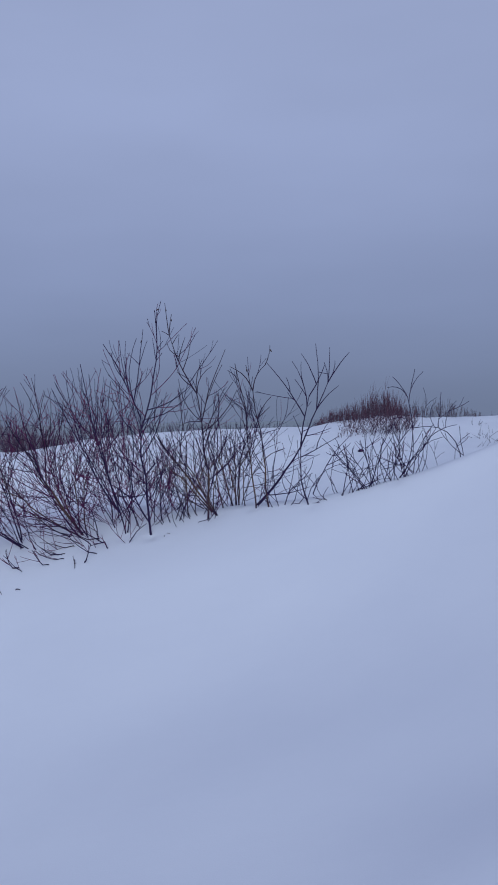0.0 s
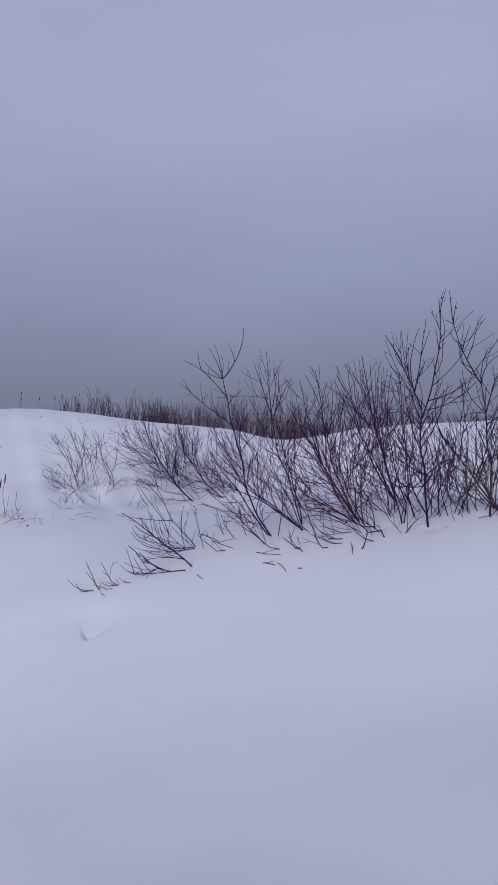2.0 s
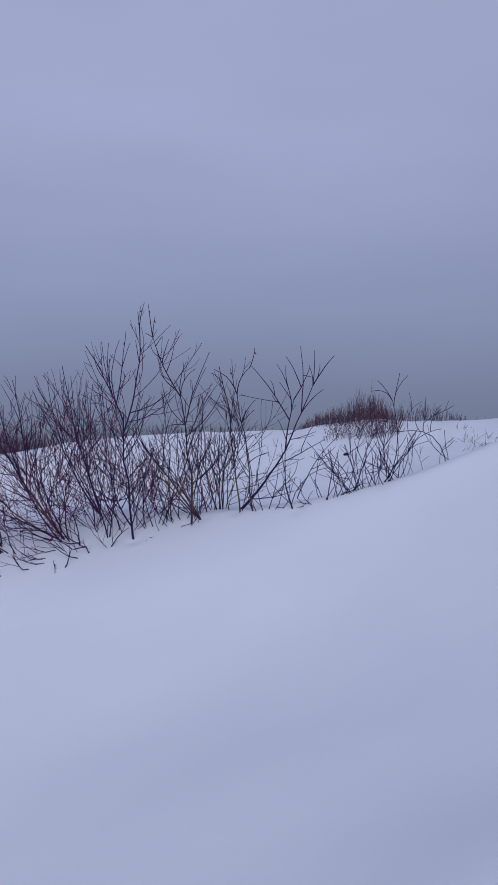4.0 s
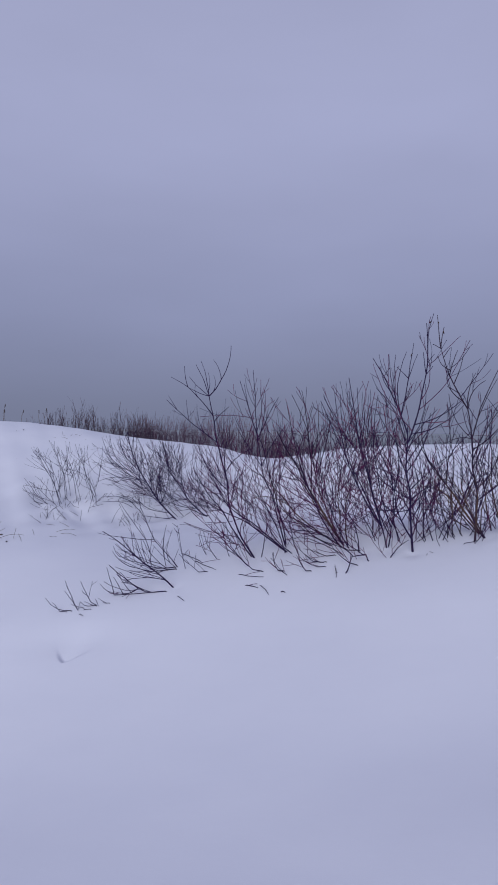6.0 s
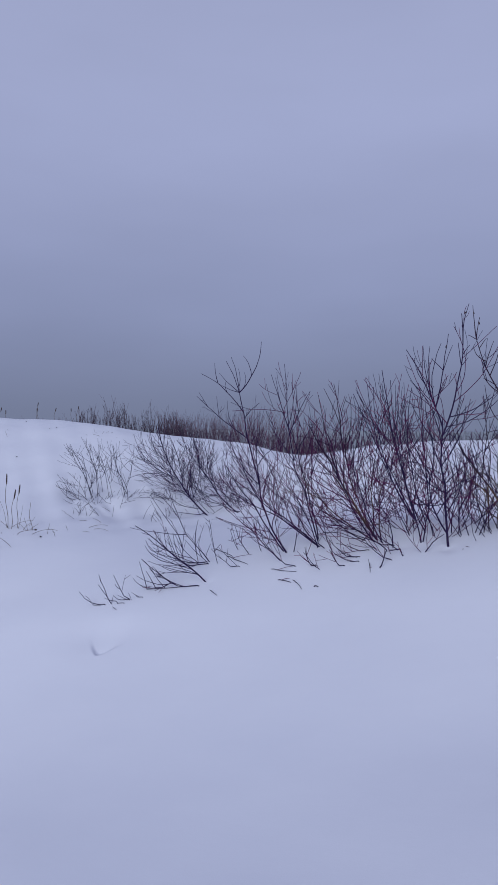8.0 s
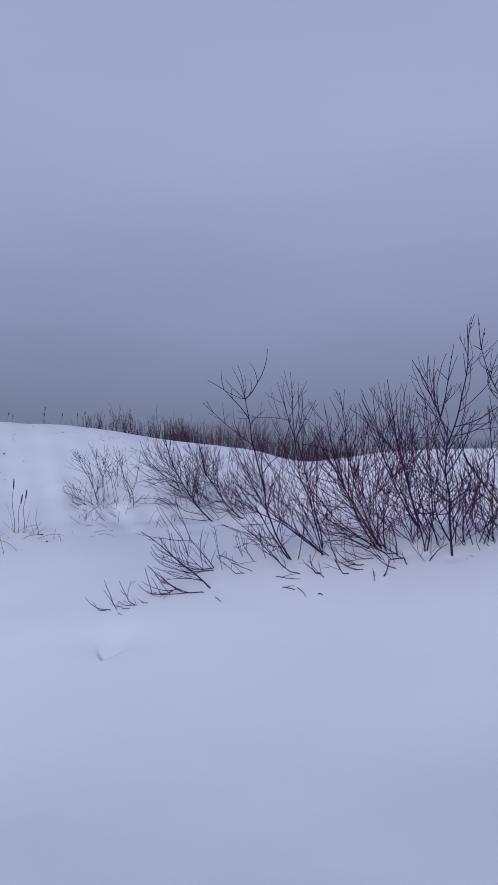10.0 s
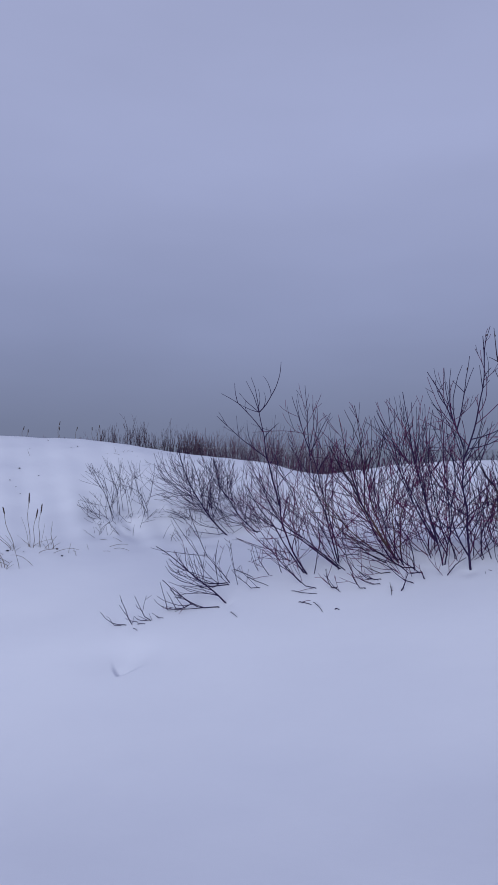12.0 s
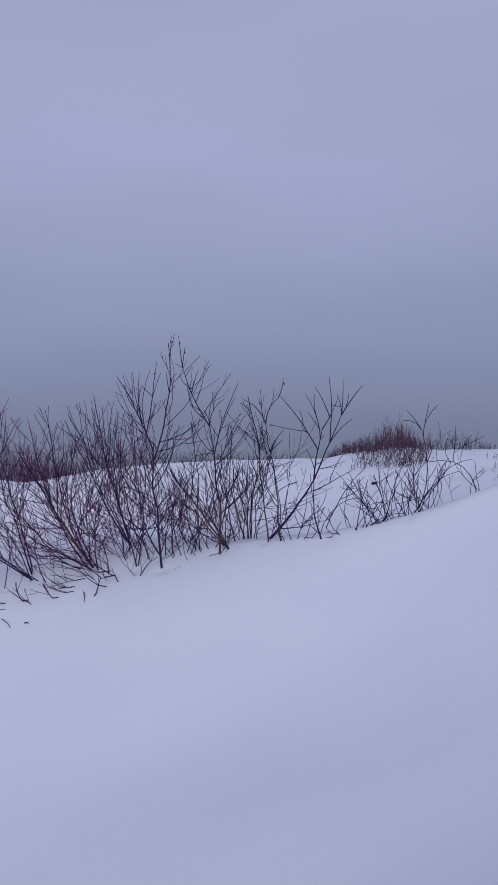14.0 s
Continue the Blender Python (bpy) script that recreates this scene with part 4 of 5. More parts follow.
shrub("fan_shrub", "small low shrub fanning out from the drift", 1.56, 4.62, fan_shrub_stems + fan_shrub_more_stems + fan_shrub_forks, 0, 23, dense=2.6, reach=1.0)

arching_shrub_stems = [
    (0.00, 0.06, 0.00, 0.18, 0.38, 0.12, 10),
    (0.04, 0.01, 0.00, 0.30, 0.36, -0.01, 7),
    (0.20, 0.02, 0.00, -0.19, 0.22, -0.06, 7),
    (1.16, 2.38, 0.00, 0.05, 0.53, 0.15, 7),
    (0.59, 0.14, 0.00, -0.38, 0.24, 0.28, 8),
    (1.43, 2.48, 0.00, -0.11, 0.28, 0.10, 5),
    (0.01, 0.06, 0.00, -0.03, 0.25, -0.01, 6),
    (0.08, -0.00, 0.00, -0.06, 0.23, -0.18, 6),
    (0.62, 0.14, 0.00, -0.04, 0.24, -0.02, 5),
    (0.02, 0.05, 0.00, 0.10, 0.31, -0.06, 6),
    (0.03, 0.03, 0.00, 0.25, 0.27, -0.05, 7),
    (0.10, 0.04, 0.00, -0.08, 0.28, 0.07, 6),
    (1.16, 2.38, 0.00, -0.43, 0.07, 0.23, 7),
    (0.06, 0.00, 0.00, 0.08, 0.39, 0.09, 6),
]
arching_shrub_more_stems = [
    (0.11, 0.02, 0.00, -0.02, 0.38, -0.10, 5),
    (0.13, 0.00, 0.00, 0.09, 0.30, 0.11, 6),
    (0.18, 0.06, 0.00, 0.16, 0.36, -0.11, 6),
    (0.14, 0.00, 0.00, -0.23, 0.28, 0.03, 6),
    (0.22, -0.01, 0.00, 0.03, 0.24, -0.16, 5),
    (0.07, 0.00, 0.00, 0.32, 0.29, -0.18, 5),
    (1.35, 2.46, 0.00, -0.02, 0.37, -0.18, 5),
    (0.00, 0.05, 0.00, -0.00, 0.38, -0.19, 5),
    (0.55, 0.14, 0.00, 0.10, 0.20, -0.21, 4),
]
arching_shrub_forks = [
    (0.18, 0.06, 0.34, -0.04, 0.22, 0.02, 7),
    (0.14, 0.06, 0.56, -0.15, 0.08, 0.20, 7),
    (0.13, 0.06, 0.57, -0.10, 0.15, 0.05, 7),
    (0.15, 0.06, 0.54, 0.11, 0.21, -0.12, 7),
    (0.15, 0.06, 0.60, 0.05, 0.17, 0.00, 6),
    (0.29, 0.01, 0.24, 0.21, 0.07, -0.08, 6),
    (0.41, 0.14, 0.30, 0.03, 0.25, 0.01, 6),
    (1.20, 2.38, 0.59, 0.18, 0.23, -0.18, 6),
    (1.25, 2.38, 0.73, -0.02, 0.19, 0.05, 5),
    (0.40, 0.01, 0.29, 0.10, 0.16, -0.12, 5),
    (1.41, 2.48, 0.10, 0.11, 0.07, -0.05, 5),
    (-0.08, 0.06, 0.14, 0.27, 0.04, 0.04, 6),
    (0.13, 0.06, 0.10, 0.13, 0.11, 0.05, 6),
    (0.17, 0.06, 0.30, -0.15, 0.10, 0.24, 5),
]
arching_shrub_more_forks = [
    (0.18, 0.06, 0.34, 0.05, 0.15, 0.04, 5),
    (0.34, 0.01, 0.27, -0.02, 0.18, -0.17, 5),
]
shrub("arching_shrub", "sparse shrub with arching stems on the drift", 1.73, 4.56, arching_shrub_stems + arching_shrub_more_stems + arching_shrub_forks + arching_shrub_more_forks, 0, 24, dense=2.6, reach=1.0)

thin_shrub_stems = [
    (0.00, 0.00, 0.00, 0.09, 0.74, 0.12, 7),
    (0.06, -0.19, 0.00, -0.15, 0.67, -0.13, 7),
    (0.13, -0.20, 0.00, 0.15, 0.83, 0.07, 8),
    (0.18, 0.06, 0.00, 0.12, 0.65, 0.15, 7),
    (0.27, -0.22, 0.00, -0.15, 0.58, -0.09, 7),
    (0.31, -0.20, 0.00, 0.09, 0.68, 0.11, 7),
    (0.08, 0.13, 0.00, 0.44, 0.86, 0.11, 8),
    (0.23, -0.25, 0.00, -0.25, 0.54, -0.08, 6),
    (0.03, 0.05, 0.00, 0.27, 0.51, 0.16, 6),
    (0.33, -0.35, 0.00, 0.10, 0.26, 0.14, 5),
    (0.15, -0.30, 0.00, -0.06, 0.21, -0.07, 5),
    (0.24, -0.34, 0.00, 0.21, 0.17, 0.13, 5),
    (0.40, -0.34, 0.00, 0.06, 0.28, 0.06, 5),
]
shrub("thin_shrub", "shrub of many thin upright red stems", 0.06, 5.43, thin_shrub_stems, 3, 25, dense=5.5, top=1.0, mats=(BARK, TWIG))

drooping_shrub_stems = [
    (0.00, 0.00, 0.00, -0.58, 0.16, 0.10, 9),
    (-0.17, 0.06, 0.00, -0.47, 0.10, 0.12, 8),
    (-0.28, -0.12, 0.00, -0.26, 0.06, -0.05, 8),
    (-0.33, 0.49, 0.00, -0.60, 0.32, -0.02, 12),
    (-0.60, 0.24, 0.00, -0.33, 0.33, -0.07, 11),
    (-0.03, -0.16, 0.00, -0.27, 0.15, -0.08, 10),
    (-0.60, -0.17, 0.00, -0.15, 0.12, 0.03, 7),
    (-0.21, 0.23, 0.00, -0.37, 0.61, -0.05, 14),
    (-0.14, 0.18, 0.00, -0.28, 0.76, -0.08, 12),
]
shrub("drooping_shrub", "dark shrub with drooping stems near the snow", -0.32, 5.14, drooping_shrub_stems, 4, 26, dense=4, mats=(BARK, TWIG))

pale_shrub_stems = [
    (0.00, 0.00, 0.00, -0.41, 0.75, 0.05, 9),
    (-0.03, 0.09, 0.00, -0.36, 0.72, 0.02, 8),
    (-0.15, 0.24, 0.00, -0.27, 0.54, 0.11, 6),
    (-0.10, 0.27, 0.00, -0.23, 0.74, 0.08, 8),
    (-0.10, 0.31, 0.00, -0.16, 0.64, 0.05, 7),
    (-0.09, 0.40, 0.00, -0.10, 0.69, -0.01, 6),
    (0.02, 0.36, 0.00, -0.23, 0.62, 0.05, 7),
    (0.08, 0.36, 0.00, -0.21, 0.52, 0.03, 6),
    (0.33, 0.27, 0.00, -0.48, 0.46, 0.27, 9),
    (0.25, 0.49, 0.00, -0.32, 0.71, -0.02, 8),
    (0.29, 0.31, 0.00, -0.20, 0.73, 0.01, 8),
    (0.31, 0.07, 0.00, 0.09, 0.23, -0.01, 5),
]
pale_shrub_forks = [
    (0.38, 0.00, 0.44, 0.13, 0.39, 0.05, 6),
    (0.36, 0.00, 0.47, -0.05, 0.38, -0.18, 5),
]
shrub("pale_shrub", "thin pale grey leafless shrub on the slope", -4.23, 7.53, pale_shrub_stems + pale_shrub_forks, 0, 27, dense=8, fine=0.0034, reach=0.7, mats=(PALE, PALE))

pale_low_shrub_stems = [
    (0.00, 0.00, 0.00, -0.46, 0.39, -0.02, 8),
    (-0.03, 0.13, 0.00, -0.45, 0.31, 0.03, 7),
    (-0.01, -0.01, 0.00, -0.46, 0.30, -0.09, 6),
    (-0.11, 0.06, 0.00, -0.46, 0.00, -0.04, 6),
    (-0.06, 0.11, 0.00, -0.42, 0.17, -0.02, 5),
    (-0.13, 0.16, 0.00, -0.29, 0.35, 0.11, 5),
    (-0.00, -0.30, 0.00, 0.14, 0.14, -0.14, 5),
]
shrub("pale_low_shrub", "thin pale shrub with twigs bent over sideways", -4.21, 7.40, pale_low_shrub_stems, 2, 28, dense=5, fine=0.0026, reach=0.7, mats=(PALE, PALE))

pale_creeping_shrub_stems = [
    (0.00, 0.00, 0.00, -0.59, 0.09, 0.13, 8),
    (-0.07, 0.17, 0.00, -0.39, 0.14, 0.10, 7),
    (0.15, -0.26, 0.00, -0.36, 0.25, 0.15, 8),
    (-0.04, 0.17, 0.00, -0.57, 0.10, 0.11, 6),
    (-0.10, 0.16, 0.00, -0.34, 0.10, 0.23, 5),
    (-0.01, 0.21, 0.00, -0.14, 0.26, -0.19, 6),
    (0.10, -0.54, 0.00, -0.18, 0.23, -0.03, 5),
    (0.09, -0.43, 0.00, 0.07, 0.32, 0.01, 6),
]
shrub("pale_creeping_shrub", "pale creeping twigs half buried in snow", -3.31, 7.92, pale_creeping_shrub_stems, 2, 29, dense=5, fine=0.0026, reach=0.7, mats=(PALE, PALE))


# ---- thickets, grasses and litter ----
def thicket(name, label, bearings, near, far, count, heights, seed, thick=0.0045, mat=FAR_TWIG, lean=0.22):
    """Crowded upright shoots along a stretch of the back dune: bearings a to b, with heights at both ends and between."""
    rng = random.Random(seed)
    tubes = Tubes()
    for _ in range(count):
        k = rng.random()
        az = math.radians(bearings[0] + (bearings[1] - bearings[0]) * k)
        r = rng.uniform(near, far)
        x, y = r * math.sin(az), r * math.cos(az)
        z = float(ground_height(x, y))
        h = float(np.interp(k, np.linspace(0, 1, len(heights)), heights)) * (0.38 + 0.62 * rng.random() ** 1.4) * rng.choice((0.75, 0.9, 1.0, 1.0, 1.15))
        top = h if r < CREST_R else max(h + (float(ground_height(CREST_R * math.sin(az), CREST_R * math.cos(az))) - z), 0.1)
        shoot = grow(rng, Vector((x, y, z - 0.03)), Vector((rng.gauss(0, lean), rng.gauss(0, 0.2), 1)), top, 0.05, 0.03, 0.10)
        tubes.add(shoot, thick * rng.uniform(0.8, 1.3), thick * 0.45, 3)
        for _ in range(rng.randrange(3, 8)):
            j = rng.randrange(len(shoot) // 4, len(shoot) - 1)
            t = (shoot[j + 1] - shoot[j]).normalized()
            tubes.add(grow(rng, shoot[j], off_axis(rng, t, rng.uniform(0.2, 0.5)), h * rng.uniform(0.2, 0.55), 0.035, 0.06, 0.12),
                      thick * 0.6, thick * 0.35, 3)
    return tagged(new(name, tubes.mesh(name, mat)), label, "thicket", kind="stuff")


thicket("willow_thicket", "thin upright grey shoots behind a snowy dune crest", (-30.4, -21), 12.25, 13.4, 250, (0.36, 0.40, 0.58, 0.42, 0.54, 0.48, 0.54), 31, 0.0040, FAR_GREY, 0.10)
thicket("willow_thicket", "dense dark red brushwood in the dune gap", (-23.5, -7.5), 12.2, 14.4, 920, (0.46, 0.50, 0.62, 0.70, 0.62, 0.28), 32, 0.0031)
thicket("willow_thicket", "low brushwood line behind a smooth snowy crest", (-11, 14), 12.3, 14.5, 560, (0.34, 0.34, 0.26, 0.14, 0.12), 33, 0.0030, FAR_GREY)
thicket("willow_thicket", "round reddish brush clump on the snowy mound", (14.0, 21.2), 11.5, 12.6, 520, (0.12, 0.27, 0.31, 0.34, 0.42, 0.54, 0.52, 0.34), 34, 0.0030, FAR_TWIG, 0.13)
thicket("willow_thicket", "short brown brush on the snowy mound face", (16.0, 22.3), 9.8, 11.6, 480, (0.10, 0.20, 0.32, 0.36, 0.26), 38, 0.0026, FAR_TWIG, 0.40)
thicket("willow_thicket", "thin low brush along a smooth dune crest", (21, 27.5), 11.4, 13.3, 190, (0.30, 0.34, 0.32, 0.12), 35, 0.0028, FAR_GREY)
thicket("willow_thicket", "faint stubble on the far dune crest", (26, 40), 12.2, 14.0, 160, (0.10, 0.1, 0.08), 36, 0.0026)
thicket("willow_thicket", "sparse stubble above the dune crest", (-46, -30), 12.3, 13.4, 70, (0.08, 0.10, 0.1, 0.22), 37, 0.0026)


def fine_shrub(name, label, x, y, stems, height, spread, lean, seed, fine=0.0026, mat=PALE):
    """A weak shrub of thin pale twigs fanning from one foot."""
    rng = random.Random(seed)
    root = tagged(new(name), label, "shrub", "pale thin shrubs")
    root.location = (x, y, float(ground_height(x, y)))
    for _ in range(stems):
        d = Vector((lean + rng.gauss(0, spread), rng.gauss(0, 0.35), 1)).normalized()
        pts = grow(rng, Vector((rng.gauss(0, 0.07), rng.gauss(0, 0.07), -0.04)), d, height * rng.uniform(0.5, 1.1), 0.07, 0.01)
        stem = Tubes()
        stem.add(pts, fine * 1.5, fine * 0.8, 5)
        ob = part("stem", stem, mat, root)
        for tubes in side_branches(rng, pts, fine * 1.5, fine * 0.8, 7.0, fine * 0.85, 0.8, 0.25, 9.0):
            part("branch", tubes, mat, ob)
    return root


fine_shrub("pale_shrub", "thin pale leafless shrub on the snowy slope", -2.41, 8.17, 6, 0.36, 0.5, -0.4, 50, mat=PALE)
fine_shrub("pale_shrub", "thin pale leafless shrub on the snowy slope", -2.02, 7.92, 5, 0.39, 0.4, -0.3, 51, mat=PALE)


def reed(x, y, height, lean, head, seed, leaves=1):
    """A dead reed stalk with a brown seed head and a few bent leaves."""
    rng = random.Random(seed)
    root = tagged(new("reed"), "dry reed stalk with a brown seed head" if head else "dry bent reed stalk without a head", "reed", "dead reeds in the snow")
    root.location = (x, y, float(ground_height(x, y)))
    stalk = Tubes()
    pts = [Vector((lean * (i / 8) ** (1.6 if abs(lean) > 0.5 * height else 1.15), 0.02 * math.sin(i), -0.04 + (height + 0.04) * (math.sin(0.5 * math.pi * i / 8) if abs(lean) > 0.5 * height else i / 8))) for i in range(9)]
    stalk.add(pts, 0.0035, 0.0022, 5)
    part("stalk", stalk, STRAW, root, "thin straw-coloured stalk")
    if head:
        t = (pts[-1] - pts[-2]).normalized()
        tip = pts[-1]
        spike = Tubes()
        ring = [tip - t * head * k for k in (1.0, 0.92, 0.75, 0.5, 0.25, 0.08, 0.0)]
        for a, b, ra, rb in zip(ring, ring[1:], (0.003, 0.0055, 0.0075, 0.0075, 0.007, 0.005), (0.0055, 0.0075, 0.0075, 0.007, 0.005, 0.002)):
            spike.add([a, a.lerp(b, 0.5), b], ra, rb, 7)
        part("seed_head", spike, SEED, root, "dark brown fuzzy seed head")
    for _ in range(leaves):
        leaf = Tubes()
        d = Vector((rng.gauss(0, 0.7), rng.gauss(0, 0.3), 1)).normalized()
        leaf.add(grow(rng, Vector((rng.gauss(0, 0.02), 0, -0.03)), d, height * rng.uniform(0.45, 0.9), 0.05, -0.06), 0.003, 0.0012, 3)
        part("leaf", leaf, STRAW, root)
    return root


reed(-4.62, 6.30, 0.59, -0.02, 0.12, 60, 1)
reed(-4.57, 6.29, 0.43, 0.05, 0.11, 61, 1)
reed(-4.53, 6.34, 0.48, 0.03, 0.11, 62, 1)
reed(-4.71, 6.16, 0.45, -0.17, 0.09, 63, 2)
reed(-4.34, 6.34, 0.31, -0.03, 0.00, 64, 1)
reed(-4.44, 6.16, 0.06, 0.27, 0.03, 65, 1)
reed(-4.48, 5.69, 0.25, -0.22, 0.00, 66, 3)
reed(-4.71, 6.10, 0.13, -0.21, 0.00, 67, 3)
# seed heads that stand up behind the dune crest
for k, (bearing, height) in enumerate(((-36.6, 0.24), (-36.0, 0.20), (-33.8, 0.36), (-33.55, 0.27), (-32.4, 0.28), (-30.9, 0.30), (-30.6, 0.34))):
    reed(12.3 * math.sin(math.radians(bearing)), 12.3 * math.cos(math.radians(bearing)), height, 0.04 * (-1) ** k, 0.07, 170 + k, 0)


def grass_tuft(x, y, blades, height, lean, seed, mat=STRAW):
    """A tuft of thin bent grass blades half drowned in snow."""
    rng = random.Random(seed)
    root = tagged(new("grass_tuft"), "thin dry bent grass blades half drowned in snow", "grass", "grass tufts on the slope")
    root.location = (x, y, float(ground_height(x, y)))
    for _ in range(blades):
        blade = Tubes()
        d = Vector((lean + rng.gauss(0, 0.6), rng.gauss(0, 0.4), 0.9)).normalized()
        blade.add(grow(rng, Vector((rng.gauss(0, 0.10), rng.gauss(0, 0.08), -0.03)), d, height * rng.uniform(0.5, 1.2), 0.06, -0.10, 0.04), 0.0030, 0.0016, 3)
        part("blade", blade, mat, root)
    return root


grass_tuft(-4.55, 5.87, 9, 0.28, -0.8, 80, STRAW)
grass_tuft(-4.54, 5.72, 8, 0.31, -0.6, 81, STRAW)
grass_tuft(-4.39, 6.34, 6, 0.30, 0.2, 82, STRAW)
grass_tuft(-4.15, 6.35, 5, 0.14, 0.3, 83, STRAW)
grass_tuft(-3.91, 6.99, 6, 0.31, -1.5, 84, STRAW)
grass_tuft(-3.87, 6.60, 4, 0.26, 1.5, 85, STRAW)
grass_tuft(-4.25, 7.19, 7, 0.21, -0.5, 86, PALE)
grass_tuft(-4.00, 8.00, 6, 0.23, 0.3, 87, PALE)
grass_tuft(-3.27, 7.30, 10, 0.23, -0.3, 88, PALE)
grass_tuft(-4.24, 7.53, 9, 0.12, -0.3, 89, PALE)
grass_tuft(-4.26, 7.35, 8, 0.12, 0.4, 90, PALE)
grass_tuft(-3.39, 8.09, 8, 0.13, -0.4, 91, PALE)
grass_tuft(-3.59, 8.28, 6, 0.11, 0.3, 92, PALE)
grass_tuft(-4.21, 7.40, 7, 0.19, -0.6, 93, PALE)
grass_tuft(-4.22, 7.12, 6, 0.18, -0.8, 94, PALE)
grass_tuft(-3.97, 7.28, 5, 0.17, 0.2, 95, PALE)
grass_tuft(-4.10, 7.77, 5, 0.16, 0.6, 96, PALE)
grass_tuft(-2.60, 8.15, 10, 0.22, -0.3, 97, PALE)
grass_tuft(-2.43, 8.23, 8, 0.18, 0.3, 98, PALE)
grass_tuft(-3.92, 8.47, 5, 0.20, -1, 99, PALE)
grass_tuft(-6.28, 8.72, 3, 0.11, -1, 100, STRAW)
grass_tuft(-5.44, 9.54, 5, 0.13, -1.5, 101, STRAW)
grass_tuft(-5.35, 9.76, 5, 0.11, 1, 102, STRAW)
grass_tuft(-5.05, 9.86, 4, 0.11, 1, 103, STRAW)
grass_tuft(4.29, 8.23, 9, 0.13, -0.4, 110, PALE)
grass_tuft(4.49, 8.32, 10, 0.18, 0.4, 111, PALE)
grass_tuft(4.73, 9.18, 7, 0.11, 0.8, 112, PALE)
grass_tuft(4.31, 7.84, 9, 0.19, -0.2, 113, PALE)
grass_tuft(4.11, 7.72, 6, 0.10, 0.8, 114, PALE)
grass_tuft(3.26, 9.33, 14, 0.34, 0.2, 115, PALE)
grass_tuft(3.48, 9.31, 12, 0.25, 0, 116, PALE)
grass_tuft(3.22, 9.67, 10, 0.26, -0.2, 117, PALE)
grass_tuft(3.76, 9.48, 10, 0.22, 0.3, 118, PALE)
grass_tuft(2.08, 9.11, 5, 0.11, 0.5, 119, PALE)
grass_tuft(1.86, 9.04, 5, 0.11, -0.5, 120, PALE)
grass_tuft(2.29, 9.14, 4, 0.10, 0, 121, PALE)


def dry_leaf(x, y, size, seed):
    """A curled dead leaf on the snow."""
    rng = random.Random(seed)
    root = tagged(new("dry_leaf"), "small curled dead leaf lying on the snow", "leaf", "dead leaves on the snow")
    root.location = (x, y, float(ground_height(x, y)) + 0.006)
    bm = bmesh.new()
    rows = []
    for i in range(6):
        u = i / 5
        w = size * 0.32 * math.sin(math.pi * (0.08 + 0.86 * u))
        c = Vector((size * (u - 0.5), 0, size * 0.45 * (u - 0.5) ** 2))
        rows.append([bm.verts.new(c + Vector((0, k * w, 0.4 * abs(k) * w))) for k in (-1, 0, 1)])
    for a, b in zip(rows, rows[1:]):
        for k in (0, 1):
            bm.faces.new((a[k], a[k + 1], b[k + 1], b[k]))
    me = bpy.data.meshes.new("blade")
    bmesh.ops.solidify(bm, geom=bm.faces[:], thickness=0.0015)
    bm.to_mesh(me)
    bm.free()
    me.materials.append(PALE)
    blade = new("blade", me)
    blade.parent = root
    root.rotation_euler = (rng.uniform(0.2, 0.7), rng.uniform(-0.3, 0.3), rng.uniform(0, 6))
    return root


dry_leaf(-6.08, 8.11, 0.039, 140)
dry_leaf(-5.93, 7.70, 0.030, 141)
dry_leaf(-5.74, 8.08, 0.030, 142)
dry_leaf(-6.51, 9.45, 0.026, 143)
dry_leaf(-6.00, 9.32, 0.034, 144)
dry_leaf(-5.95, 9.44, 0.034, 145)
dry_leaf(-5.42, 8.39, 0.023, 146)
dry_leaf(-6.42, 8.83, 0.033, 147)
dry_leaf(-5.75, 7.59, 0.022, 148)
dry_leaf(-5.73, 7.23, 0.028, 149)
dry_leaf(-5.59, 7.46, 0.021, 150)
dry_leaf(-4.56, 6.12, 0.018, 151)
dry_leaf(-4.72, 6.06, 0.035, 152)
dry_leaf(-4.14, 6.20, 0.029, 153)
dry_leaf(-1.84, 8.42, 0.033, 154)


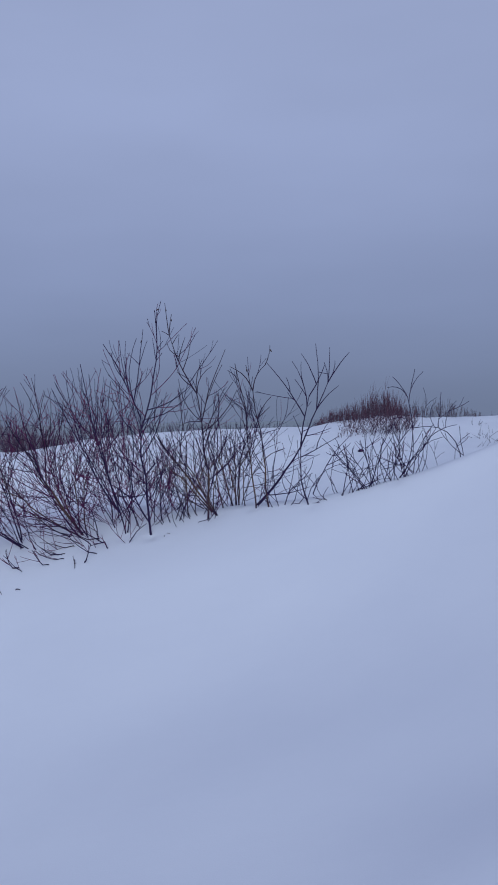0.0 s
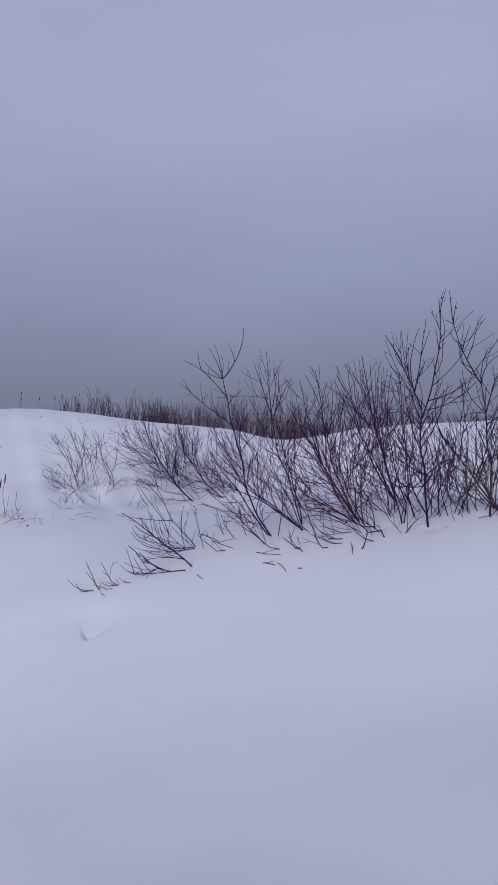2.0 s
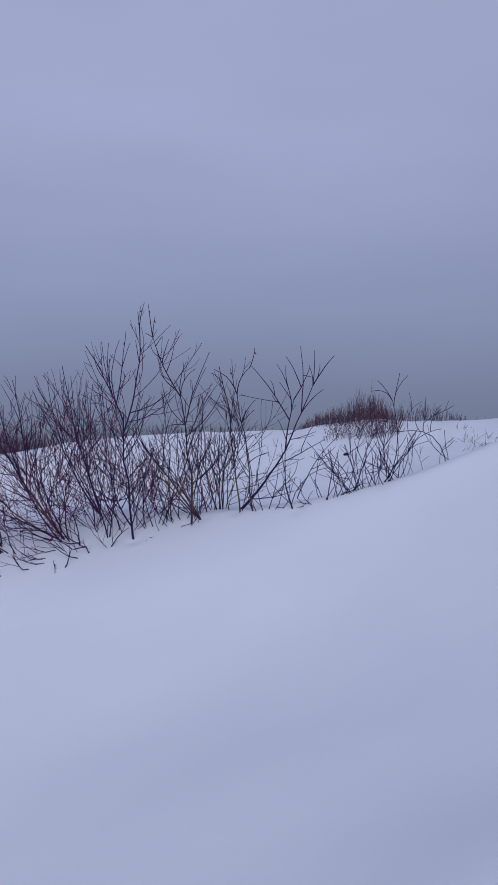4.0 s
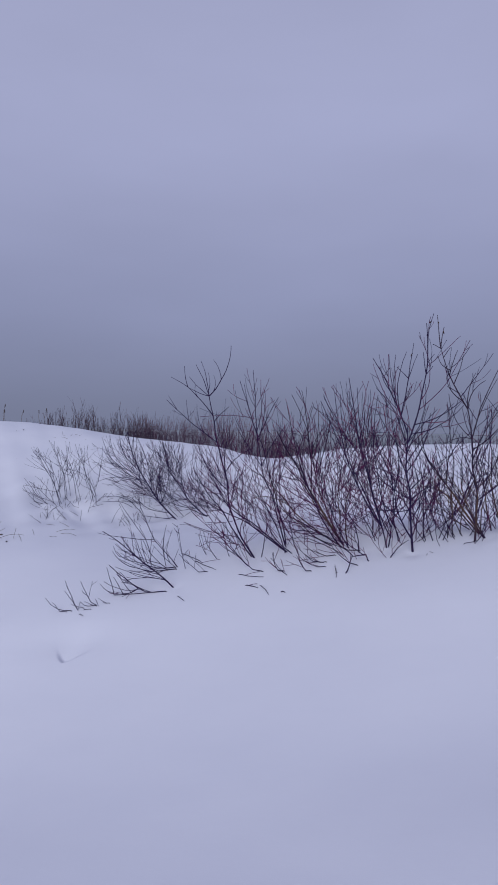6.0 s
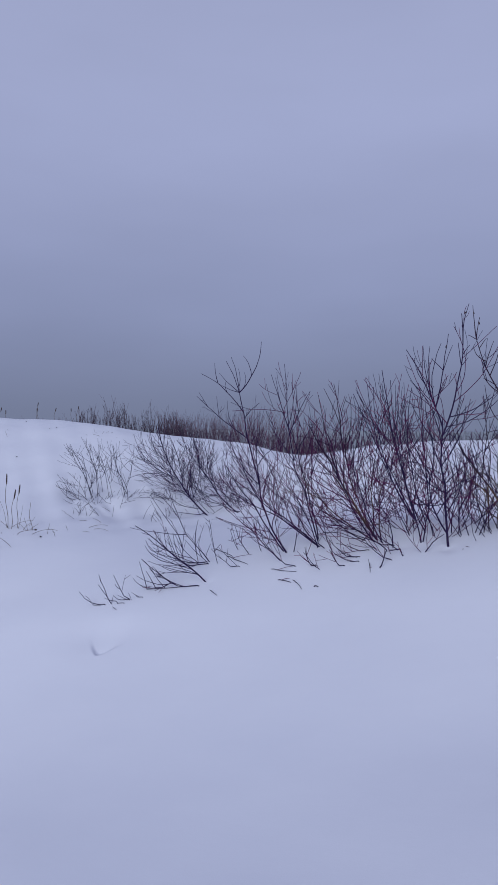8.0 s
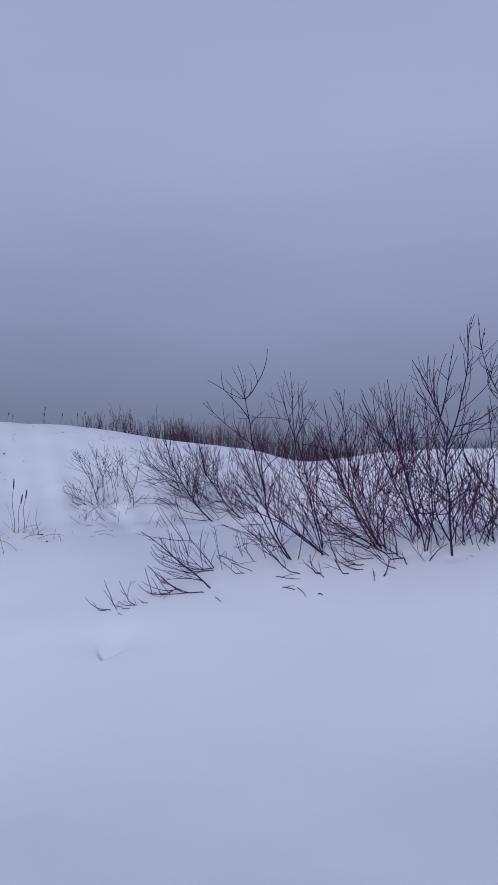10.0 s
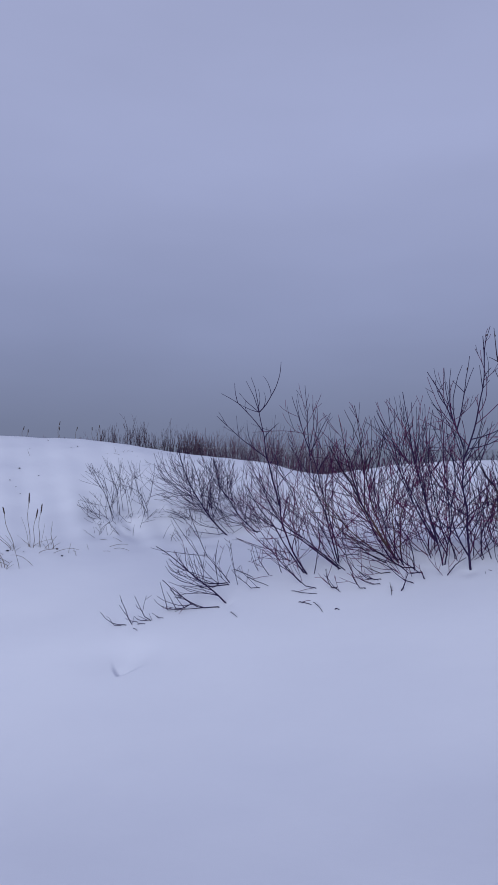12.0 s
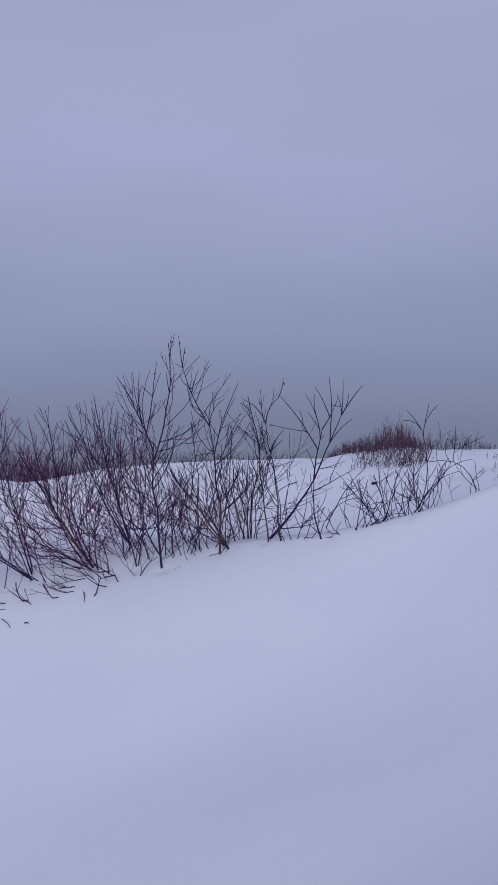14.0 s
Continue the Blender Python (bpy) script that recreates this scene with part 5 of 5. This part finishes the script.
def stone(x, y, size, seed):
    """A dark stone half sunk in the snow."""
    rng = random.Random(seed)
    bm = bmesh.new()
    bmesh.ops.create_icosphere(bm, subdivisions=3, radius=1.0)
    off = Vector((rng.uniform(0, 9), rng.uniform(0, 9), 0))
    for v in bm.verts:
        v.co *= 1 + 0.28 * noise.noise(v.co * 1.6 + off)
        v.co = Vector((v.co.x * size, v.co.y * size * 0.7, v.co.z * size * 0.45))
    me = bpy.data.meshes.new("stone")
    bm.to_mesh(me)
    bm.free()
    me.shade_smooth()
    me.materials.append(BARK)
    ob = tagged(new("stone", me), "small dark stone half sunk in snow", "stone")
    ob.location = (x, y, float(ground_height(x, y)) + size * 0.2)
    return ob


stone(2.76, 8.55, 0.042, 5)


def fallen_twig(x, y, length, turn, seed, mm=6, fork=True):
    """A broken end of twig lying on the snow."""
    rng = random.Random(seed)
    z = float(ground_height(x, y))
    a = math.radians(turn)
    root = tagged(new("fallen_twig"), "dark twig end lying on the snow", "twig", "twigs on the snow")
    root.location = (x, y, z)
    stem = Tubes()
    pts = [Vector((0, 0, -0.004))]
    n = 6
    for i in range(n):
        q = pts[-1] + Vector((math.cos(a), math.sin(a), 0)) * (length / n)
        a += rng.gauss(0, 0.08)
        q.z = float(ground_height(x + q.x, y + q.y)) - z + 0.004 + 0.004 * math.sin(math.pi * (i + 1) / n)
        pts.append(q)
    stem.add(pts, mm * 0.0005, mm * 0.0003, 5)
    ob = part("stem", stem, BARK, root)
    if fork:
        side = Tubes()
        p = pts[2]
        q = p + Vector((math.cos(a + 0.8), math.sin(a + 0.8), 0.25)).normalized() * length * 0.45
        side.add([p, p.lerp(q, 0.5) + Vector((0, 0, 0.004)), q], mm * 0.0003, mm * 0.0002, 4)
        part("side_twig", side, TWIG, root)
    return root


fallen_twig(-0.94, 4.72, 0.04, -30, 70, 9, False)
fallen_twig(-1.36, 5.11, 0.27, -37, 71, 6, True)
fallen_twig(-1.25, 4.90, 0.14, -41, 72, 8, True)
fallen_twig(-1.13, 4.87, 0.20, -58, 73, 6, False)
fallen_twig(-0.57, 4.98, 0.16, -84, 74, 6, False)
fallen_twig(-1.87, 5.56, 0.42, -48, 75, 7, True)
fallen_twig(-1.78, 4.86, 0.13, -48, 76, 6, False)
fallen_twig(-2.52, 4.69, 0.06, -38, 77, 6, False)
fallen_twig(-2.10, 5.88, 0.49, -52, 78, 8, False)
